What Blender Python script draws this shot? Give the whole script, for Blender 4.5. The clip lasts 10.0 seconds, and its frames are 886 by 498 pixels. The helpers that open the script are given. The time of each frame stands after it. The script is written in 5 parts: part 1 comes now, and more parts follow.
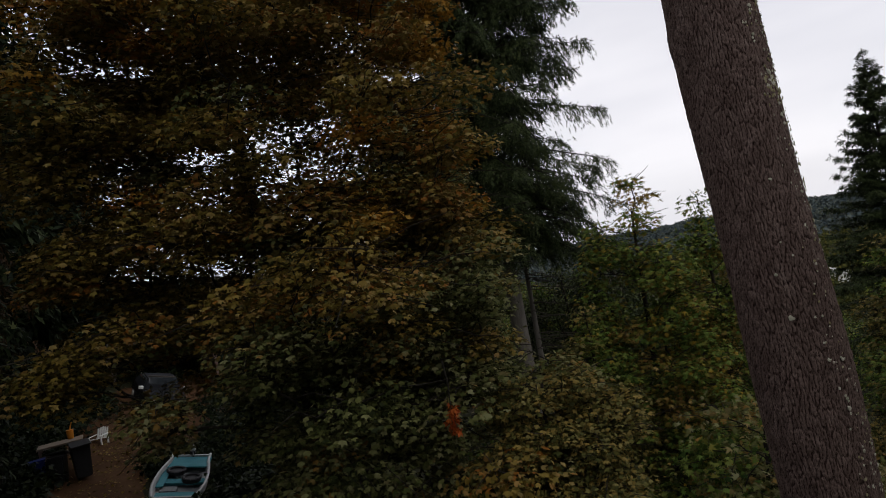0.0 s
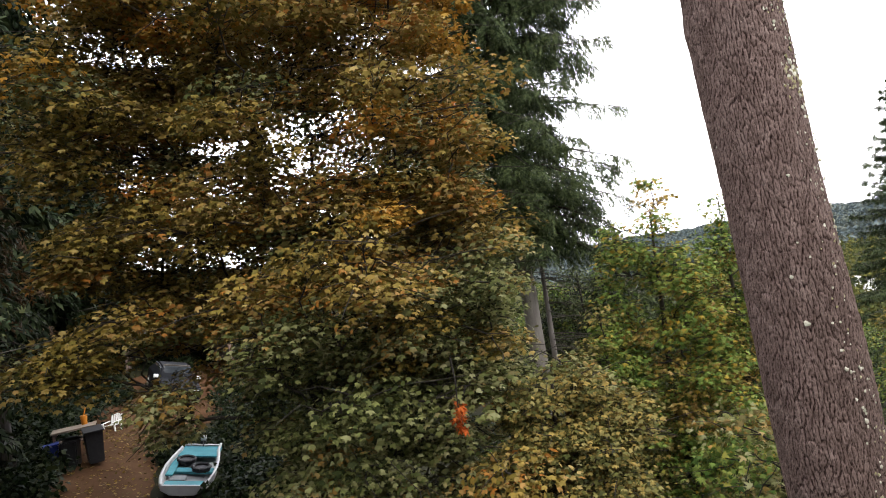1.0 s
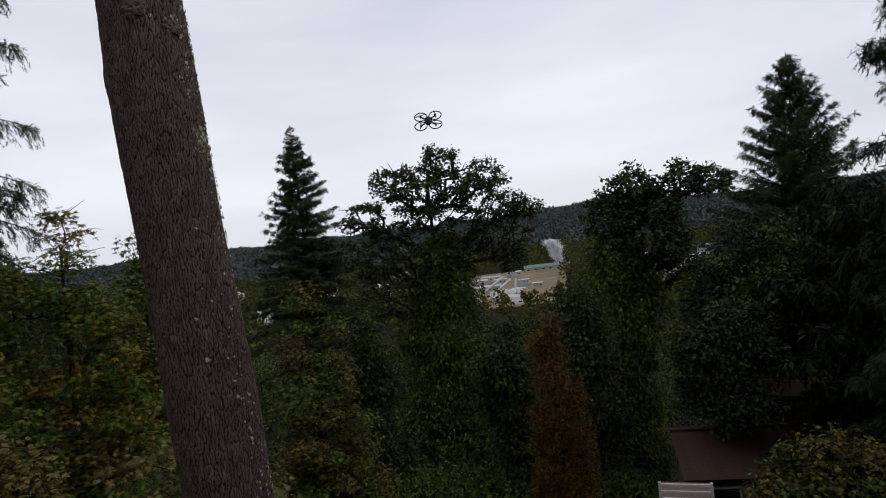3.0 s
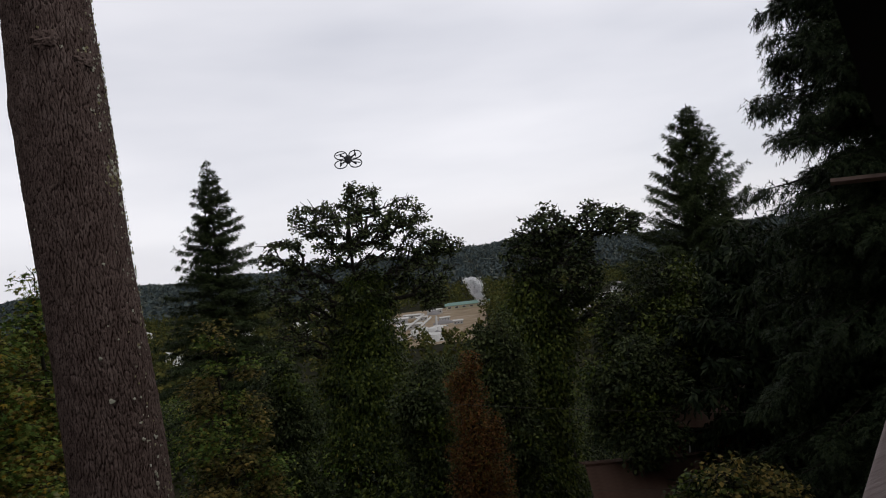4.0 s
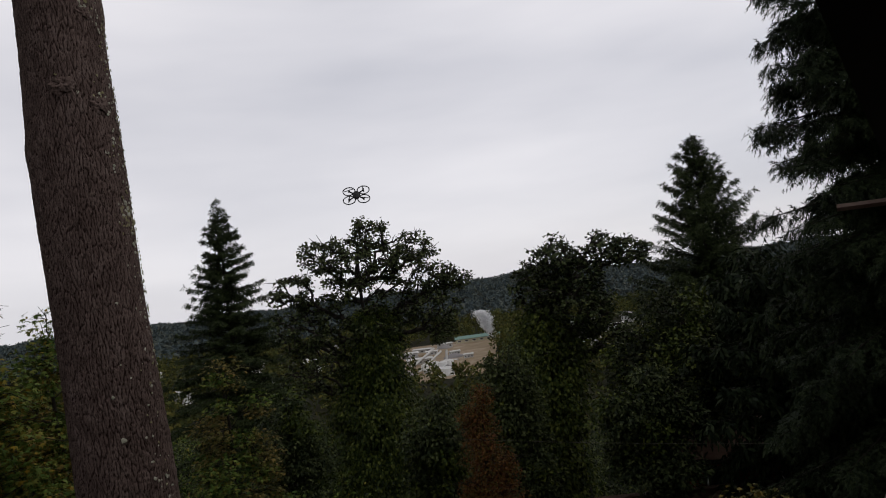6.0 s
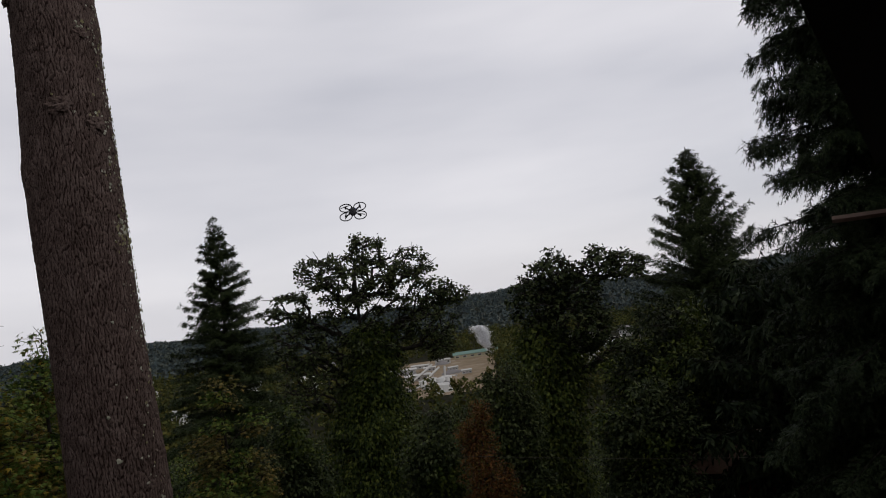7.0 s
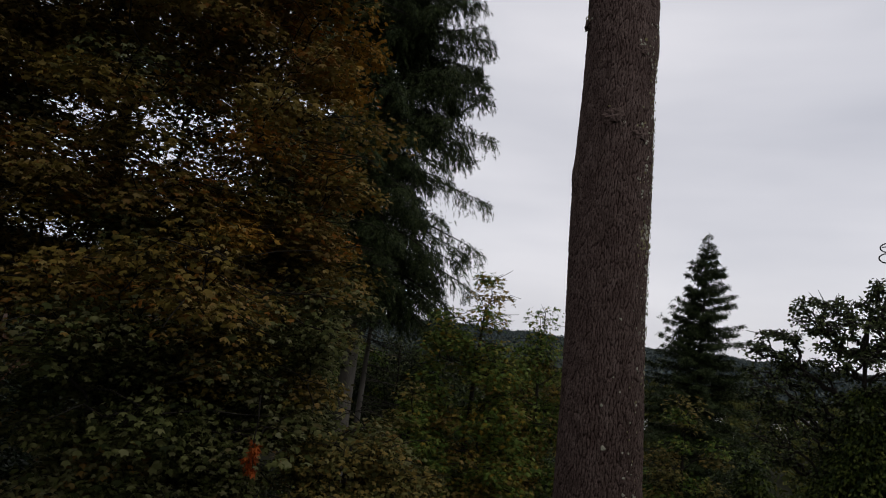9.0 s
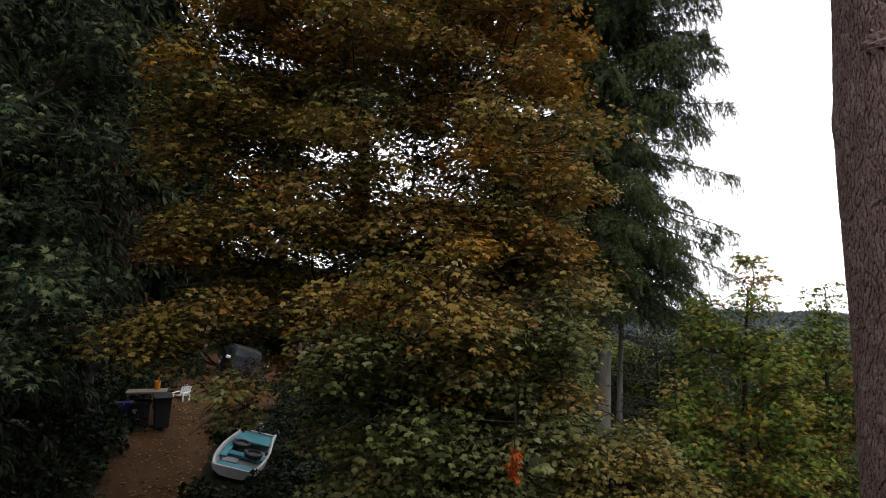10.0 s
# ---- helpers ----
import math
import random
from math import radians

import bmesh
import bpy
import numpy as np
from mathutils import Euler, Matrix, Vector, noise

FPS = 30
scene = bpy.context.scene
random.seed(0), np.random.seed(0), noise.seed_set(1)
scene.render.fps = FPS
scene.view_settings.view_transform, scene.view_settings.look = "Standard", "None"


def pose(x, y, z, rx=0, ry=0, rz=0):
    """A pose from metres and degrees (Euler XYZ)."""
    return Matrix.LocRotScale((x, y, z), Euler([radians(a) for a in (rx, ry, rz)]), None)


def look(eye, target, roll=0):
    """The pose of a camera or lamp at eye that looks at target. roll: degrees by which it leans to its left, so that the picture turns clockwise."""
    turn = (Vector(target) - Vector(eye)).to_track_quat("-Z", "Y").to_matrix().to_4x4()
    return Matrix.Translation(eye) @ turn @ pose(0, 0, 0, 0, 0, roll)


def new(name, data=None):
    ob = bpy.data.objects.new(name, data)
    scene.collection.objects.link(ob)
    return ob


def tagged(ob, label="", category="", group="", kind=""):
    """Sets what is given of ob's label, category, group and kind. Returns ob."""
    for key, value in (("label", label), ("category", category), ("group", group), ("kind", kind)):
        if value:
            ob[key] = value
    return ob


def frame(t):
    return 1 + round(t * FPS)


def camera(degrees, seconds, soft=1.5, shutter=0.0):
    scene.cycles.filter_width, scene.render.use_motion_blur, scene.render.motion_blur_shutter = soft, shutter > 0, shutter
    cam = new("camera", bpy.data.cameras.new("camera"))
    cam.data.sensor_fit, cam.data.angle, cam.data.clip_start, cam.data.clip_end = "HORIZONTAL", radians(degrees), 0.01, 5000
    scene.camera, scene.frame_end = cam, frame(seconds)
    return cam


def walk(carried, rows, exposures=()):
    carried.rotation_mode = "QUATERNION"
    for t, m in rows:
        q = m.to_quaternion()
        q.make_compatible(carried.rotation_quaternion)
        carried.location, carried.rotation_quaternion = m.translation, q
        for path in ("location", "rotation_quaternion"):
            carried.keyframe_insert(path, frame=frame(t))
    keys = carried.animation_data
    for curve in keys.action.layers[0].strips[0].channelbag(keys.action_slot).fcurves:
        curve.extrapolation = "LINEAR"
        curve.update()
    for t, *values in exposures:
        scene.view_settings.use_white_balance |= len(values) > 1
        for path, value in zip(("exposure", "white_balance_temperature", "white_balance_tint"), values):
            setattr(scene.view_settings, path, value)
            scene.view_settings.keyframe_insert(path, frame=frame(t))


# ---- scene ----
cam = camera(69.7, 10.0, soft=1.0)
PATH = [
    (0, (-0.013, -0.265, 9.356), (-0.914, 1.52, 9.401), -11.0),
    (0.5, (-0.007, -0.096, 9.323), (-1.019, 1.628, 9.36), -10.1),
    (1, (0.02, -0.066, 9.305), (-0.933, 1.692, 9.353), -9.5),
    (1.5, (0.005, -0.258, 9.328), (-0.599, 1.648, 9.354), -8.4),
    (2, (0.056, -0.325, 9.34), (-0.057, 1.672, 9.311), -8.3),
    (2.5, (0.062, -0.302, 9.345), (0.396, 1.668, 9.262), -7.5),
    (3, (0.081, -0.293, 9.35), (0.782, 1.578, 9.257), -6.9),
    (3.2, (0.078, -0.297, 9.351), (0.844, 1.549, 9.273), -6.5),
    (4.3, (0.061, -0.417, 9.343), (1.021, 1.337, 9.357), -6.7),
    (4.5, (0.057, -0.417, 9.342), (1.018, 1.337, 9.363), -6.8),
    (5, (0.047, -0.423, 9.345), (0.974, 1.348, 9.389), -6.9),
    (5.5, (0.051, -0.419, 9.346), (0.953, 1.365, 9.411), -7.1),
    (6.8, (0.051, -0.435, 9.34), (1.018, 1.309, 9.49), -8.2),
    (7, (0.052, -0.422, 9.344), (0.989, 1.338, 9.494), -8.1),
    (7.5, (0.069, -0.396, 9.342), (0.74, 1.477, 9.537), -3.5),
    (8, (0.025, -0.389, 9.338), (0.2, 1.591, 9.565), 1.8),
    (8.5, (-0.064, -0.35, 9.343), (-0.362, 1.617, 9.555), 6.1),
    (9, (-0.099, -0.344, 9.351), (-0.584, 1.585, 9.562), 7.0),
    (9.5, (-0.083, -0.291, 9.354), (-0.888, 1.528, 9.556), 4.4),
    (10, (-0.076, -0.113, 9.395), (-1.234, 1.51, 9.552), 1.2),
]
EXPOSURES = [(0, 0.1, 6500, 10), (0.25, 1.1, 6500, 10), (0.5, 1.95, 6500, 10), (1.0, 2.5, 6500, 10), (1.6, 2.3, 6500, 10), (2.0, 1.25, 6450, 10), (2.4, 0.25, 6200, 8), (3.0, 0.0, 6200, 8), (4.5, 0.0, 6500, 10), (5.5, -0.12, 6500, 10), (7.5, -0.36, 6450, 10), (8.0, -0.48, 6400, 10), (8.5, -0.40, 6400, 10), (9.0, -0.25, 6400, 10), (9.5, 0.1, 6400, 10), (9.8, 0.85, 6450, 10), (10.0, 1.35, 6500, 10)]
walk(cam, [(t, look(e, a, r)) for t, e, a, r in PATH], EXPOSURES)

# ---- world and light ----
world = bpy.data.worlds.new("overcast_sky")
scene.world = world
world.use_nodes = True
wn, wl = world.node_tree.nodes, world.node_tree.links
wn.clear()
w_out = wn.new("ShaderNodeOutputWorld")
w_bg = wn.new("ShaderNodeBackground")
w_sky = wn.new("ShaderNodeTexSky")
w_sky.sky_type = "NISHITA"
w_sky.sun_disc = False
w_sky.sun_elevation = radians(42)
w_sky.sun_rotation = radians(75)
w_bg.inputs["Strength"].default_value = 0.10
w_co = wn.new("ShaderNodeTexCoord")
w_map = wn.new("ShaderNodeMapping")
w_map.inputs["Scale"].default_value = (1.0, 1.0, 4.5)
w_map.inputs["Rotation"].default_value = (radians(8), radians(-6), 0)
w_noise = wn.new("ShaderNodeTexNoise")
w_noise.inputs["Scale"].default_value = 1.7
w_noise.inputs["Detail"].default_value = 4.0
w_noise.inputs["Roughness"].default_value = 0.45
w_ramp = wn.new("ShaderNodeValToRGB")
w_ramp.color_ramp.elements[0].position = 0.30
w_ramp.color_ramp.elements[0].color = (6.8, 6.8, 7.4, 1)
w_ramp.color_ramp.elements[1].position = 0.72
w_ramp.color_ramp.elements[1].color = (9.3, 9.1, 9.5, 1)
w_mix = wn.new("ShaderNodeMix")
w_mix.data_type = "RGBA"
w_mix.inputs["Factor"].default_value = 0.93
wl.new(w_co.outputs["Generated"], w_map.inputs["Vector"])
wl.new(w_map.outputs["Vector"], w_noise.inputs["Vector"])
wl.new(w_noise.outputs["Fac"], w_ramp.inputs["Fac"])
wl.new(w_sky.outputs["Color"], w_mix.inputs["A"])
wl.new(w_ramp.outputs["Color"], w_mix.inputs["B"])
wl.new(w_mix.outputs["Result"], w_bg.inputs["Color"])
wl.new(w_bg.outputs["Background"], w_out.inputs["Surface"])

sun_data = bpy.data.lights.new("sun", "SUN")
sun_data.energy = 0.5
sun_data.angle = radians(30)
sun_data.color = (1.0, 0.97, 0.92)
sun = new("sun", sun_data)
sun.matrix_world = look((0, 0, 60), (-30, 18, 20))


# ---- materials ----
def material(name, colours, scale=4.0, detail=5.0, rough=0.8, bump=0.0, bump_scale=None, island=0.0, random_ob=0.0, metal=0.0, trans=0.0, stretch=(1, 1, 1), spec=0.12):
    """A procedural surface: a ramp of colours driven by noise and, as asked, by each piece's own random value."""
    m = bpy.data.materials.new(name)
    m.use_nodes = True
    n, l = m.node_tree.nodes, m.node_tree.links
    b = n["Principled BSDF"]
    b.inputs["Roughness"].default_value = rough
    b.inputs["Metallic"].default_value = metal
    b.inputs["Specular IOR Level"].default_value = spec
    co = n.new("ShaderNodeTexCoord")
    mp = n.new("ShaderNodeMapping")
    mp.inputs["Scale"].default_value = stretch
    no = n.new("ShaderNodeTexNoise")
    no.inputs["Scale"].default_value = scale
    no.inputs["Detail"].default_value = detail
    no.inputs["Roughness"].default_value = 0.6
    l.new(co.outputs["Object"], mp.inputs["Vector"])
    l.new(mp.outputs["Vector"], no.inputs["Vector"])
    fac = no.outputs["Fac"]
    if island or random_ob:
        geo = n.new("ShaderNodeNewGeometry")
        info = n.new("ShaderNodeObjectInfo")
        a = n.new("ShaderNodeMath"); a.operation = "MULTIPLY_ADD"
        l.new(geo.outputs["Random Per Island"], a.inputs[0]); a.inputs[1].default_value = island
        c = n.new("ShaderNodeMath"); c.operation = "MULTIPLY"
        l.new(info.outputs["Random"], c.inputs[0]); c.inputs[1].default_value = random_ob
        l.new(c.outputs[0], a.inputs[2])
        d = n.new("ShaderNodeMath"); d.operation = "MULTIPLY_ADD"
        l.new(fac, d.inputs[0]); d.inputs[1].default_value = max(0.0, 1.0 - island - random_ob)
        l.new(a.outputs[0], d.inputs[2])
        fac = d.outputs[0]
    ramp = n.new("ShaderNodeValToRGB")
    els = ramp.color_ramp.elements
    k = len(colours)
    while len(els) < k:
        els.new(0.5)
    for i, col in enumerate(colours):
        els[i].position = 0.18 + 0.64 * i / max(1, k - 1)
        els[i].color = (*col, 1)
    l.new(fac, ramp.inputs["Fac"])
    l.new(ramp.outputs["Color"], b.inputs["Base Color"])
    if bump:
        nb = n.new("ShaderNodeTexNoise")
        nb.inputs["Scale"].default_value = bump_scale or scale * 6
        nb.inputs["Detail"].default_value = 6
        l.new(mp.outputs["Vector"], nb.inputs["Vector"])
        bp = n.new("ShaderNodeBump")
        bp.inputs["Strength"].default_value = bump
        bp.inputs["Distance"].default_value = 0.02
        l.new(nb.outputs["Fac"], bp.inputs["Height"])
        l.new(bp.outputs["Normal"], b.inputs["Normal"])
    if trans:
        t = n.new("ShaderNodeBsdfTranslucent")
        l.new(ramp.outputs["Color"], t.inputs["Color"])
        mx = n.new("ShaderNodeMixShader")
        mx.inputs["Fac"].default_value = trans
        l.new(b.outputs["BSDF"], mx.inputs[1])
        l.new(t.outputs["BSDF"], mx.inputs[2])
        l.new(mx.outputs["Shader"], n["Material Output"].inputs["Surface"])
    return m


def leafy(name, colours, island=0.78, ob=0.16, rough=0.6, trans=0.25):
    return material(name, colours, scale=0.35, detail=3, rough=rough, island=island, random_ob=ob, trans=trans, spec=0.08)


M_MAPLE_GREEN = leafy("maple_leaf_green", [(0.016, 0.021, 0.006), (0.048, 0.056, 0.015), (0.086, 0.092, 0.027), (0.122, 0.122, 0.044), (0.158, 0.156, 0.075), (0.165, 0.100, 0.024)], island=0.52, ob=0.30)
M_MAPLE_OLIVE = leafy("maple_leaf_olive", [(0.032, 0.026, 0.006), (0.087, 0.069, 0.013), (0.138, 0.101, 0.020), (0.180, 0.122, 0.025), (0.228, 0.168, 0.060), (0.199, 0.082, 0.014)], island=0.52, ob=0.30)
M_MAPLE_RUST = leafy("maple_leaf_rust", [(0.055, 0.033, 0.007), (0.144, 0.083, 0.012), (0.213, 0.116, 0.015), (0.265, 0.130, 0.017), (0.310, 0.187, 0.037), (0.276, 0.097, 0.015)], island=0.52, ob=0.30)
M_ORANGE = leafy("dead_leaf_orange", [(0.216, 0.040, 0.009), (0.302, 0.061, 0.011), (0.324, 0.086, 0.014)])
M_YOUNG = leafy("young_maple_leaf", [(0.014, 0.030, 0.005), (0.045, 0.078, 0.013), (0.083, 0.122, 0.022), (0.135, 0.165, 0.036), (0.194, 0.130, 0.016)], island=0.55, ob=0.15)
M_VINE = leafy("vine_maple_leaf", [(0.020, 0.022, 0.006), (0.060, 0.060, 0.016), (0.100, 0.092, 0.024), (0.150, 0.128, 0.042), (0.190, 0.135, 0.035)])
# Same oak leaf twice: darkened for shaded growth, lightened for lit crowns.
M_OAK_DIM = leafy("oak_leaf_dim", [(0.006, 0.009, 0.004), (0.015, 0.021, 0.008), (0.033, 0.039, 0.014)], trans=0.15)
M_OAK_LIT = leafy("oak_leaf_lit", [(0.014, 0.021, 0.008), (0.038, 0.050, 0.018), (0.081, 0.095, 0.035)], trans=0.15)
M_IVY = leafy("ivy_leaf", [(0.012, 0.022, 0.004), (0.038, 0.054, 0.008), (0.086, 0.101, 0.018)], rough=0.45, trans=0.1)
M_RED = leafy("russet_leaf", [(0.040, 0.016, 0.006), (0.094, 0.037, 0.012), (0.172, 0.074, 0.020), (0.083, 0.065, 0.016)])
M_FIR = leafy("fir_needle", [(0.011, 0.018, 0.006), (0.029, 0.041, 0.013), (0.063, 0.079, 0.028)], trans=0.08)
M_CEDAR = leafy("cedar_spray", [(0.006, 0.011, 0.004), (0.015, 0.024, 0.009), (0.034, 0.045, 0.018)], trans=0.08)
M_BROWN_SPRAY = leafy("dead_cedar_spray", [(0.032, 0.020, 0.009), (0.061, 0.035, 0.014), (0.086, 0.047, 0.018)])
M_SHADE = leafy("shaded_maple_leaf", [(0.012, 0.022, 0.010), (0.034, 0.050, 0.024), (0.070, 0.092, 0.050), (0.095, 0.105, 0.040)])
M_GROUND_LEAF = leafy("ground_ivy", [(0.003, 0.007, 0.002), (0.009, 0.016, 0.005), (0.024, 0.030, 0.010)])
# Distance haze is tinted into this leaf colour, paler and bluer than the wood.
M_HAZED_WOOD = leafy("hazed_far_wood", [(0.044, 0.060, 0.066), (0.056, 0.074, 0.076), (0.074, 0.090, 0.082), (0.095, 0.100, 0.078)], island=0.6, ob=0.0, rough=0.9, trans=0.0)
M_BARK_DARK = material("dark_bark", [(0.010, 0.008, 0.006), (0.022, 0.018, 0.014), (0.042, 0.036, 0.030)], scale=6, bump=0.5, stretch=(1, 1, 0.25))
M_BARK_PALE = material("pale_fir_bark", [(0.070, 0.061, 0.052), (0.135, 0.120, 0.104), (0.205, 0.185, 0.162)], scale=5, bump=0.6, stretch=(1, 1, 0.2))
M_DEADWOOD = material("dead_wood", [(0.05, 0.043, 0.035), (0.09, 0.08, 0.066)], scale=8)
M_LICHEN = material("lichen", [(0.20, 0.21, 0.15), (0.32, 0.315, 0.24), (0.46, 0.445, 0.37)], scale=30, rough=0.95, bump=0.4, random_ob=0.4)
M_MOSS = material("moss", [(0.13, 0.12, 0.05), (0.21, 0.19, 0.10), (0.32, 0.30, 0.20)], scale=30, rough=0.95, bump=0.4, random_ob=0.4)
M_DIRT = material("packed_dirt", [(0.028, 0.014, 0.007), (0.054, 0.027, 0.013), (0.090, 0.050, 0.026)], scale=0.9, detail=9, bump=0.5, bump_scale=14, spec=0.02)
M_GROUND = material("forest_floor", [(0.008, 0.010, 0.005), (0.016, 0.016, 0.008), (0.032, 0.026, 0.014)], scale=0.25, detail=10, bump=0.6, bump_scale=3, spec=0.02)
M_DECK = material("painted_rail_wood", [(0.20, 0.155, 0.145), (0.27, 0.21, 0.195), (0.33, 0.265, 0.245)], scale=7, rough=0.6, bump=0.3, stretch=(0.3, 3, 1))
M_BEAM = material("weathered_beam", [(0.16, 0.11, 0.09), (0.24, 0.17, 0.14)], scale=9, bump=0.3)
# Near-black because the shade under the porch roof is put into the colour.
M_SOFFIT = material("shade_dark_soffit", [(0.006, 0.005, 0.005), (0.011, 0.009, 0.008)], scale=5, rough=0.8)
M_SIDING = material("house_siding", [(0.12, 0.09, 0.07), (0.18, 0.14, 0.11)], scale=3, stretch=(1, 1, 6))


def bark_material():
    """Fir bark: grey-brown plates, dark reddish furrows read from the pits of the mesh, faint grey bloom."""
    m = material("fir_bark", [(0.056, 0.036, 0.028), (0.110, 0.077, 0.065), (0.190, 0.144, 0.125)], scale=16, detail=10, rough=0.9, bump=0.7, bump_scale=90, stretch=(1, 1, 0.6))
    n, l = m.node_tree.nodes, m.node_tree.links
    b = n["Principled BSDF"]
    ramp = [x for x in n if x.type == "VALTORGB"][0]
    # Furrow darkening put into the colour: multiplied down where pointiness reads a pit.
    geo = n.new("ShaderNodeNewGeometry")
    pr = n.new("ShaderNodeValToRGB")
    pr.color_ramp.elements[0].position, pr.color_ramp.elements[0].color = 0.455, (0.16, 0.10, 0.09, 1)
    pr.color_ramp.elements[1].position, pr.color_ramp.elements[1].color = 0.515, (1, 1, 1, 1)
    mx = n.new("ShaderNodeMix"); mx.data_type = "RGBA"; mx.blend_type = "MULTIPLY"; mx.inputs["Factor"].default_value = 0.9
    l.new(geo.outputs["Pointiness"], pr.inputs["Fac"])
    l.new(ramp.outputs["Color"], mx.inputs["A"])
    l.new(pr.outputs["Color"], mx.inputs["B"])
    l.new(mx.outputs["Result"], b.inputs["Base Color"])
    return m


M_BARK = bark_material()


# ---- builders ----
EYE = Vector((0.0, -0.25, 9.3))


def spot(az, d, el=0.0):
    """The place at a bearing (degrees right of north), a level distance and an elevation angle from the deck."""
    return Vector((EYE.x + d * math.sin(radians(az)), EYE.y + d * math.cos(radians(az)), EYE.z + d * math.tan(radians(el))))


def land(x, y):
    """The height of the ground: a wooded slope that falls to a valley floor, then far hills."""
    x, y = np.asarray(x, float), np.asarray(y, float)
    p = 2.52 - 0.20 * x - 0.16 * y + 0.10 * np.logaddexp(0, (-15 - x) / 2.0) * 2.0
    p = -np.logaddexp(-p / 6.0, -22 / 6.0) * 6.0
    p = np.logaddexp(p / 5.0, -48 / 5.0) * 5.0
    r, az = np.hypot(x, y), np.degrees(np.arctan2(x, y))
    ridge = 20 + 25 * np.exp(-((az - 36.0) / 5.0) ** 2) + 3.5 * np.sin(az * 0.9) + 2 * np.sin(az * 2.3 + 1) - 14 * np.exp(-((az - 45) / 4.0) ** 2)
    s = np.clip((r - 800) / 1100, 0, 1)
    lumps = 0.16 * np.sin(x * 0.21 + 1.3) * np.cos(y * 0.17) + 0.08 * np.sin(x * 0.9) * np.sin(y * 0.8 + 0.5)
    return p + np.where(y > 0, ridge, 60) * s * s * (3 - 2 * s) + lumps


def ground_at(x, y):
    return float(land(x, y))


def mesh_np(name, verts, faces, mat, smooth=False):
    """A mesh from numpy arrays of points and of equal-sided faces."""
    verts = np.ascontiguousarray(verts, np.float32)
    faces = np.ascontiguousarray(faces, np.int32)
    me = bpy.data.meshes.new(name)
    nf, k = faces.shape
    me.vertices.add(len(verts))
    me.vertices.foreach_set("co", verts.ravel())
    me.loops.add(nf * k)
    me.loops.foreach_set("vertex_index", faces.ravel())
    me.polygons.add(nf)
    me.polygons.foreach_set("loop_start", np.arange(0, nf * k, k, dtype=np.int32))
    if smooth:
        me.polygons.foreach_set("use_smooth", np.ones(nf, bool))
    me.update(calc_edges=True)
    me.materials.append(mat)
    return me


def hang(ob, parent):
    ob.parent = parent
    ob.matrix_parent_inverse = parent.matrix_world.inverted()
    return ob


def part_np(name, verts, faces, mat, parent=None, label="", smooth=False):
    ob = new(name, mesh_np(name, verts, faces, mat, smooth))
    if parent is not None:
        ob.parent = parent
    return tagged(ob, label)


def part(name, bm, mat, parent=None, label="", smooth=False):
    me = bpy.data.meshes.new(name)
    bm.to_mesh(me)
    bm.free()
    me.materials.append(mat)
    if smooth:
        for p in me.polygons:
            p.use_smooth = True
    ob = new(name, me)
    if parent is not None:
        ob.parent = parent
    return tagged(ob, label)


def thing(name, place, label, category, group="", kind="", turn=0.0):
    e = new(name)
    e.empty_display_size = 0.3
    e.matrix_world = pose(*place, 0, 0, turn)
    return tagged(e, label, category, group, kind)


def add_box(bm, lo, hi, bevel=0.0, m=None):
    c = [(a + b) / 2 for a, b in zip(lo, hi)]
    s = [b - a for a, b in zip(lo, hi)]
    mm = Matrix.Translation(c) @ Matrix.Diagonal((*s, 1))
    r = bmesh.ops.create_cube(bm, size=1, matrix=mm if m is None else m @ mm)
    if bevel:
        edges = {e for v in r["verts"] for e in v.link_edges}
        bmesh.ops.bevel(bm, geom=list(edges), offset=bevel, segments=2, affect="EDGES", profile=0.6)
    return bm


def add_rod(bm, a, b, r0, r1=None, seg=8):
    a, b = Vector(a), Vector(b)
    d = b - a
    m = Matrix.Translation((a + b) / 2) @ d.to_track_quat("Z", "Y").to_matrix().to_4x4()
    bmesh.ops.create_cone(bm, cap_ends=True, segments=seg, radius1=r0, radius2=r0 if r1 is None else r1, depth=d.length, matrix=m)
    return bm


def tube(points, radii, seg=7, rough=0.0, rng=None):
    """A tapered tube along points, as arrays of points and quads."""
    pts = np.asarray(points, float)
    n = len(pts)
    tan = np.gradient(pts, axis=0)
    tan /= np.linalg.norm(tan, axis=1, keepdims=True) + 1e-9
    ref = np.where(np.abs(tan[:, 2:3]) > 0.9, [[1.0, 0, 0]], [[0, 0, 1.0]])
    u = np.cross(tan, ref); u /= np.linalg.norm(u, axis=1, keepdims=True) + 1e-9
    v = np.cross(tan, u)
    a = np.linspace(0, 2 * np.pi, seg, endpoint=False)
    rad = np.asarray(radii, float)[:, None] * np.ones((1, seg))
    if rough and rng is not None:
        rad = rad * (1 + rough * rng.normal(size=rad.shape))
    P = pts[:, None, :] + rad[..., None] * (np.cos(a)[None, :, None] * u[:, None, :] + np.sin(a)[None, :, None] * v[:, None, :])
    i, j = np.meshgrid(np.arange(n - 1), np.arange(seg), indexing="ij")
    j2 = (j + 1) % seg
    F = np.stack([i * seg + j, i * seg + j2, (i + 1) * seg + j2, (i + 1) * seg + j], -1).reshape(-1, 4)
    return P.reshape(-1, 3), F


def merge(parts):
    V, F, k = [], [], 0
    for v, f in parts:
        V.append(v); F.append(f + k); k += len(v)
    return np.concatenate(V), np.concatenate(F)


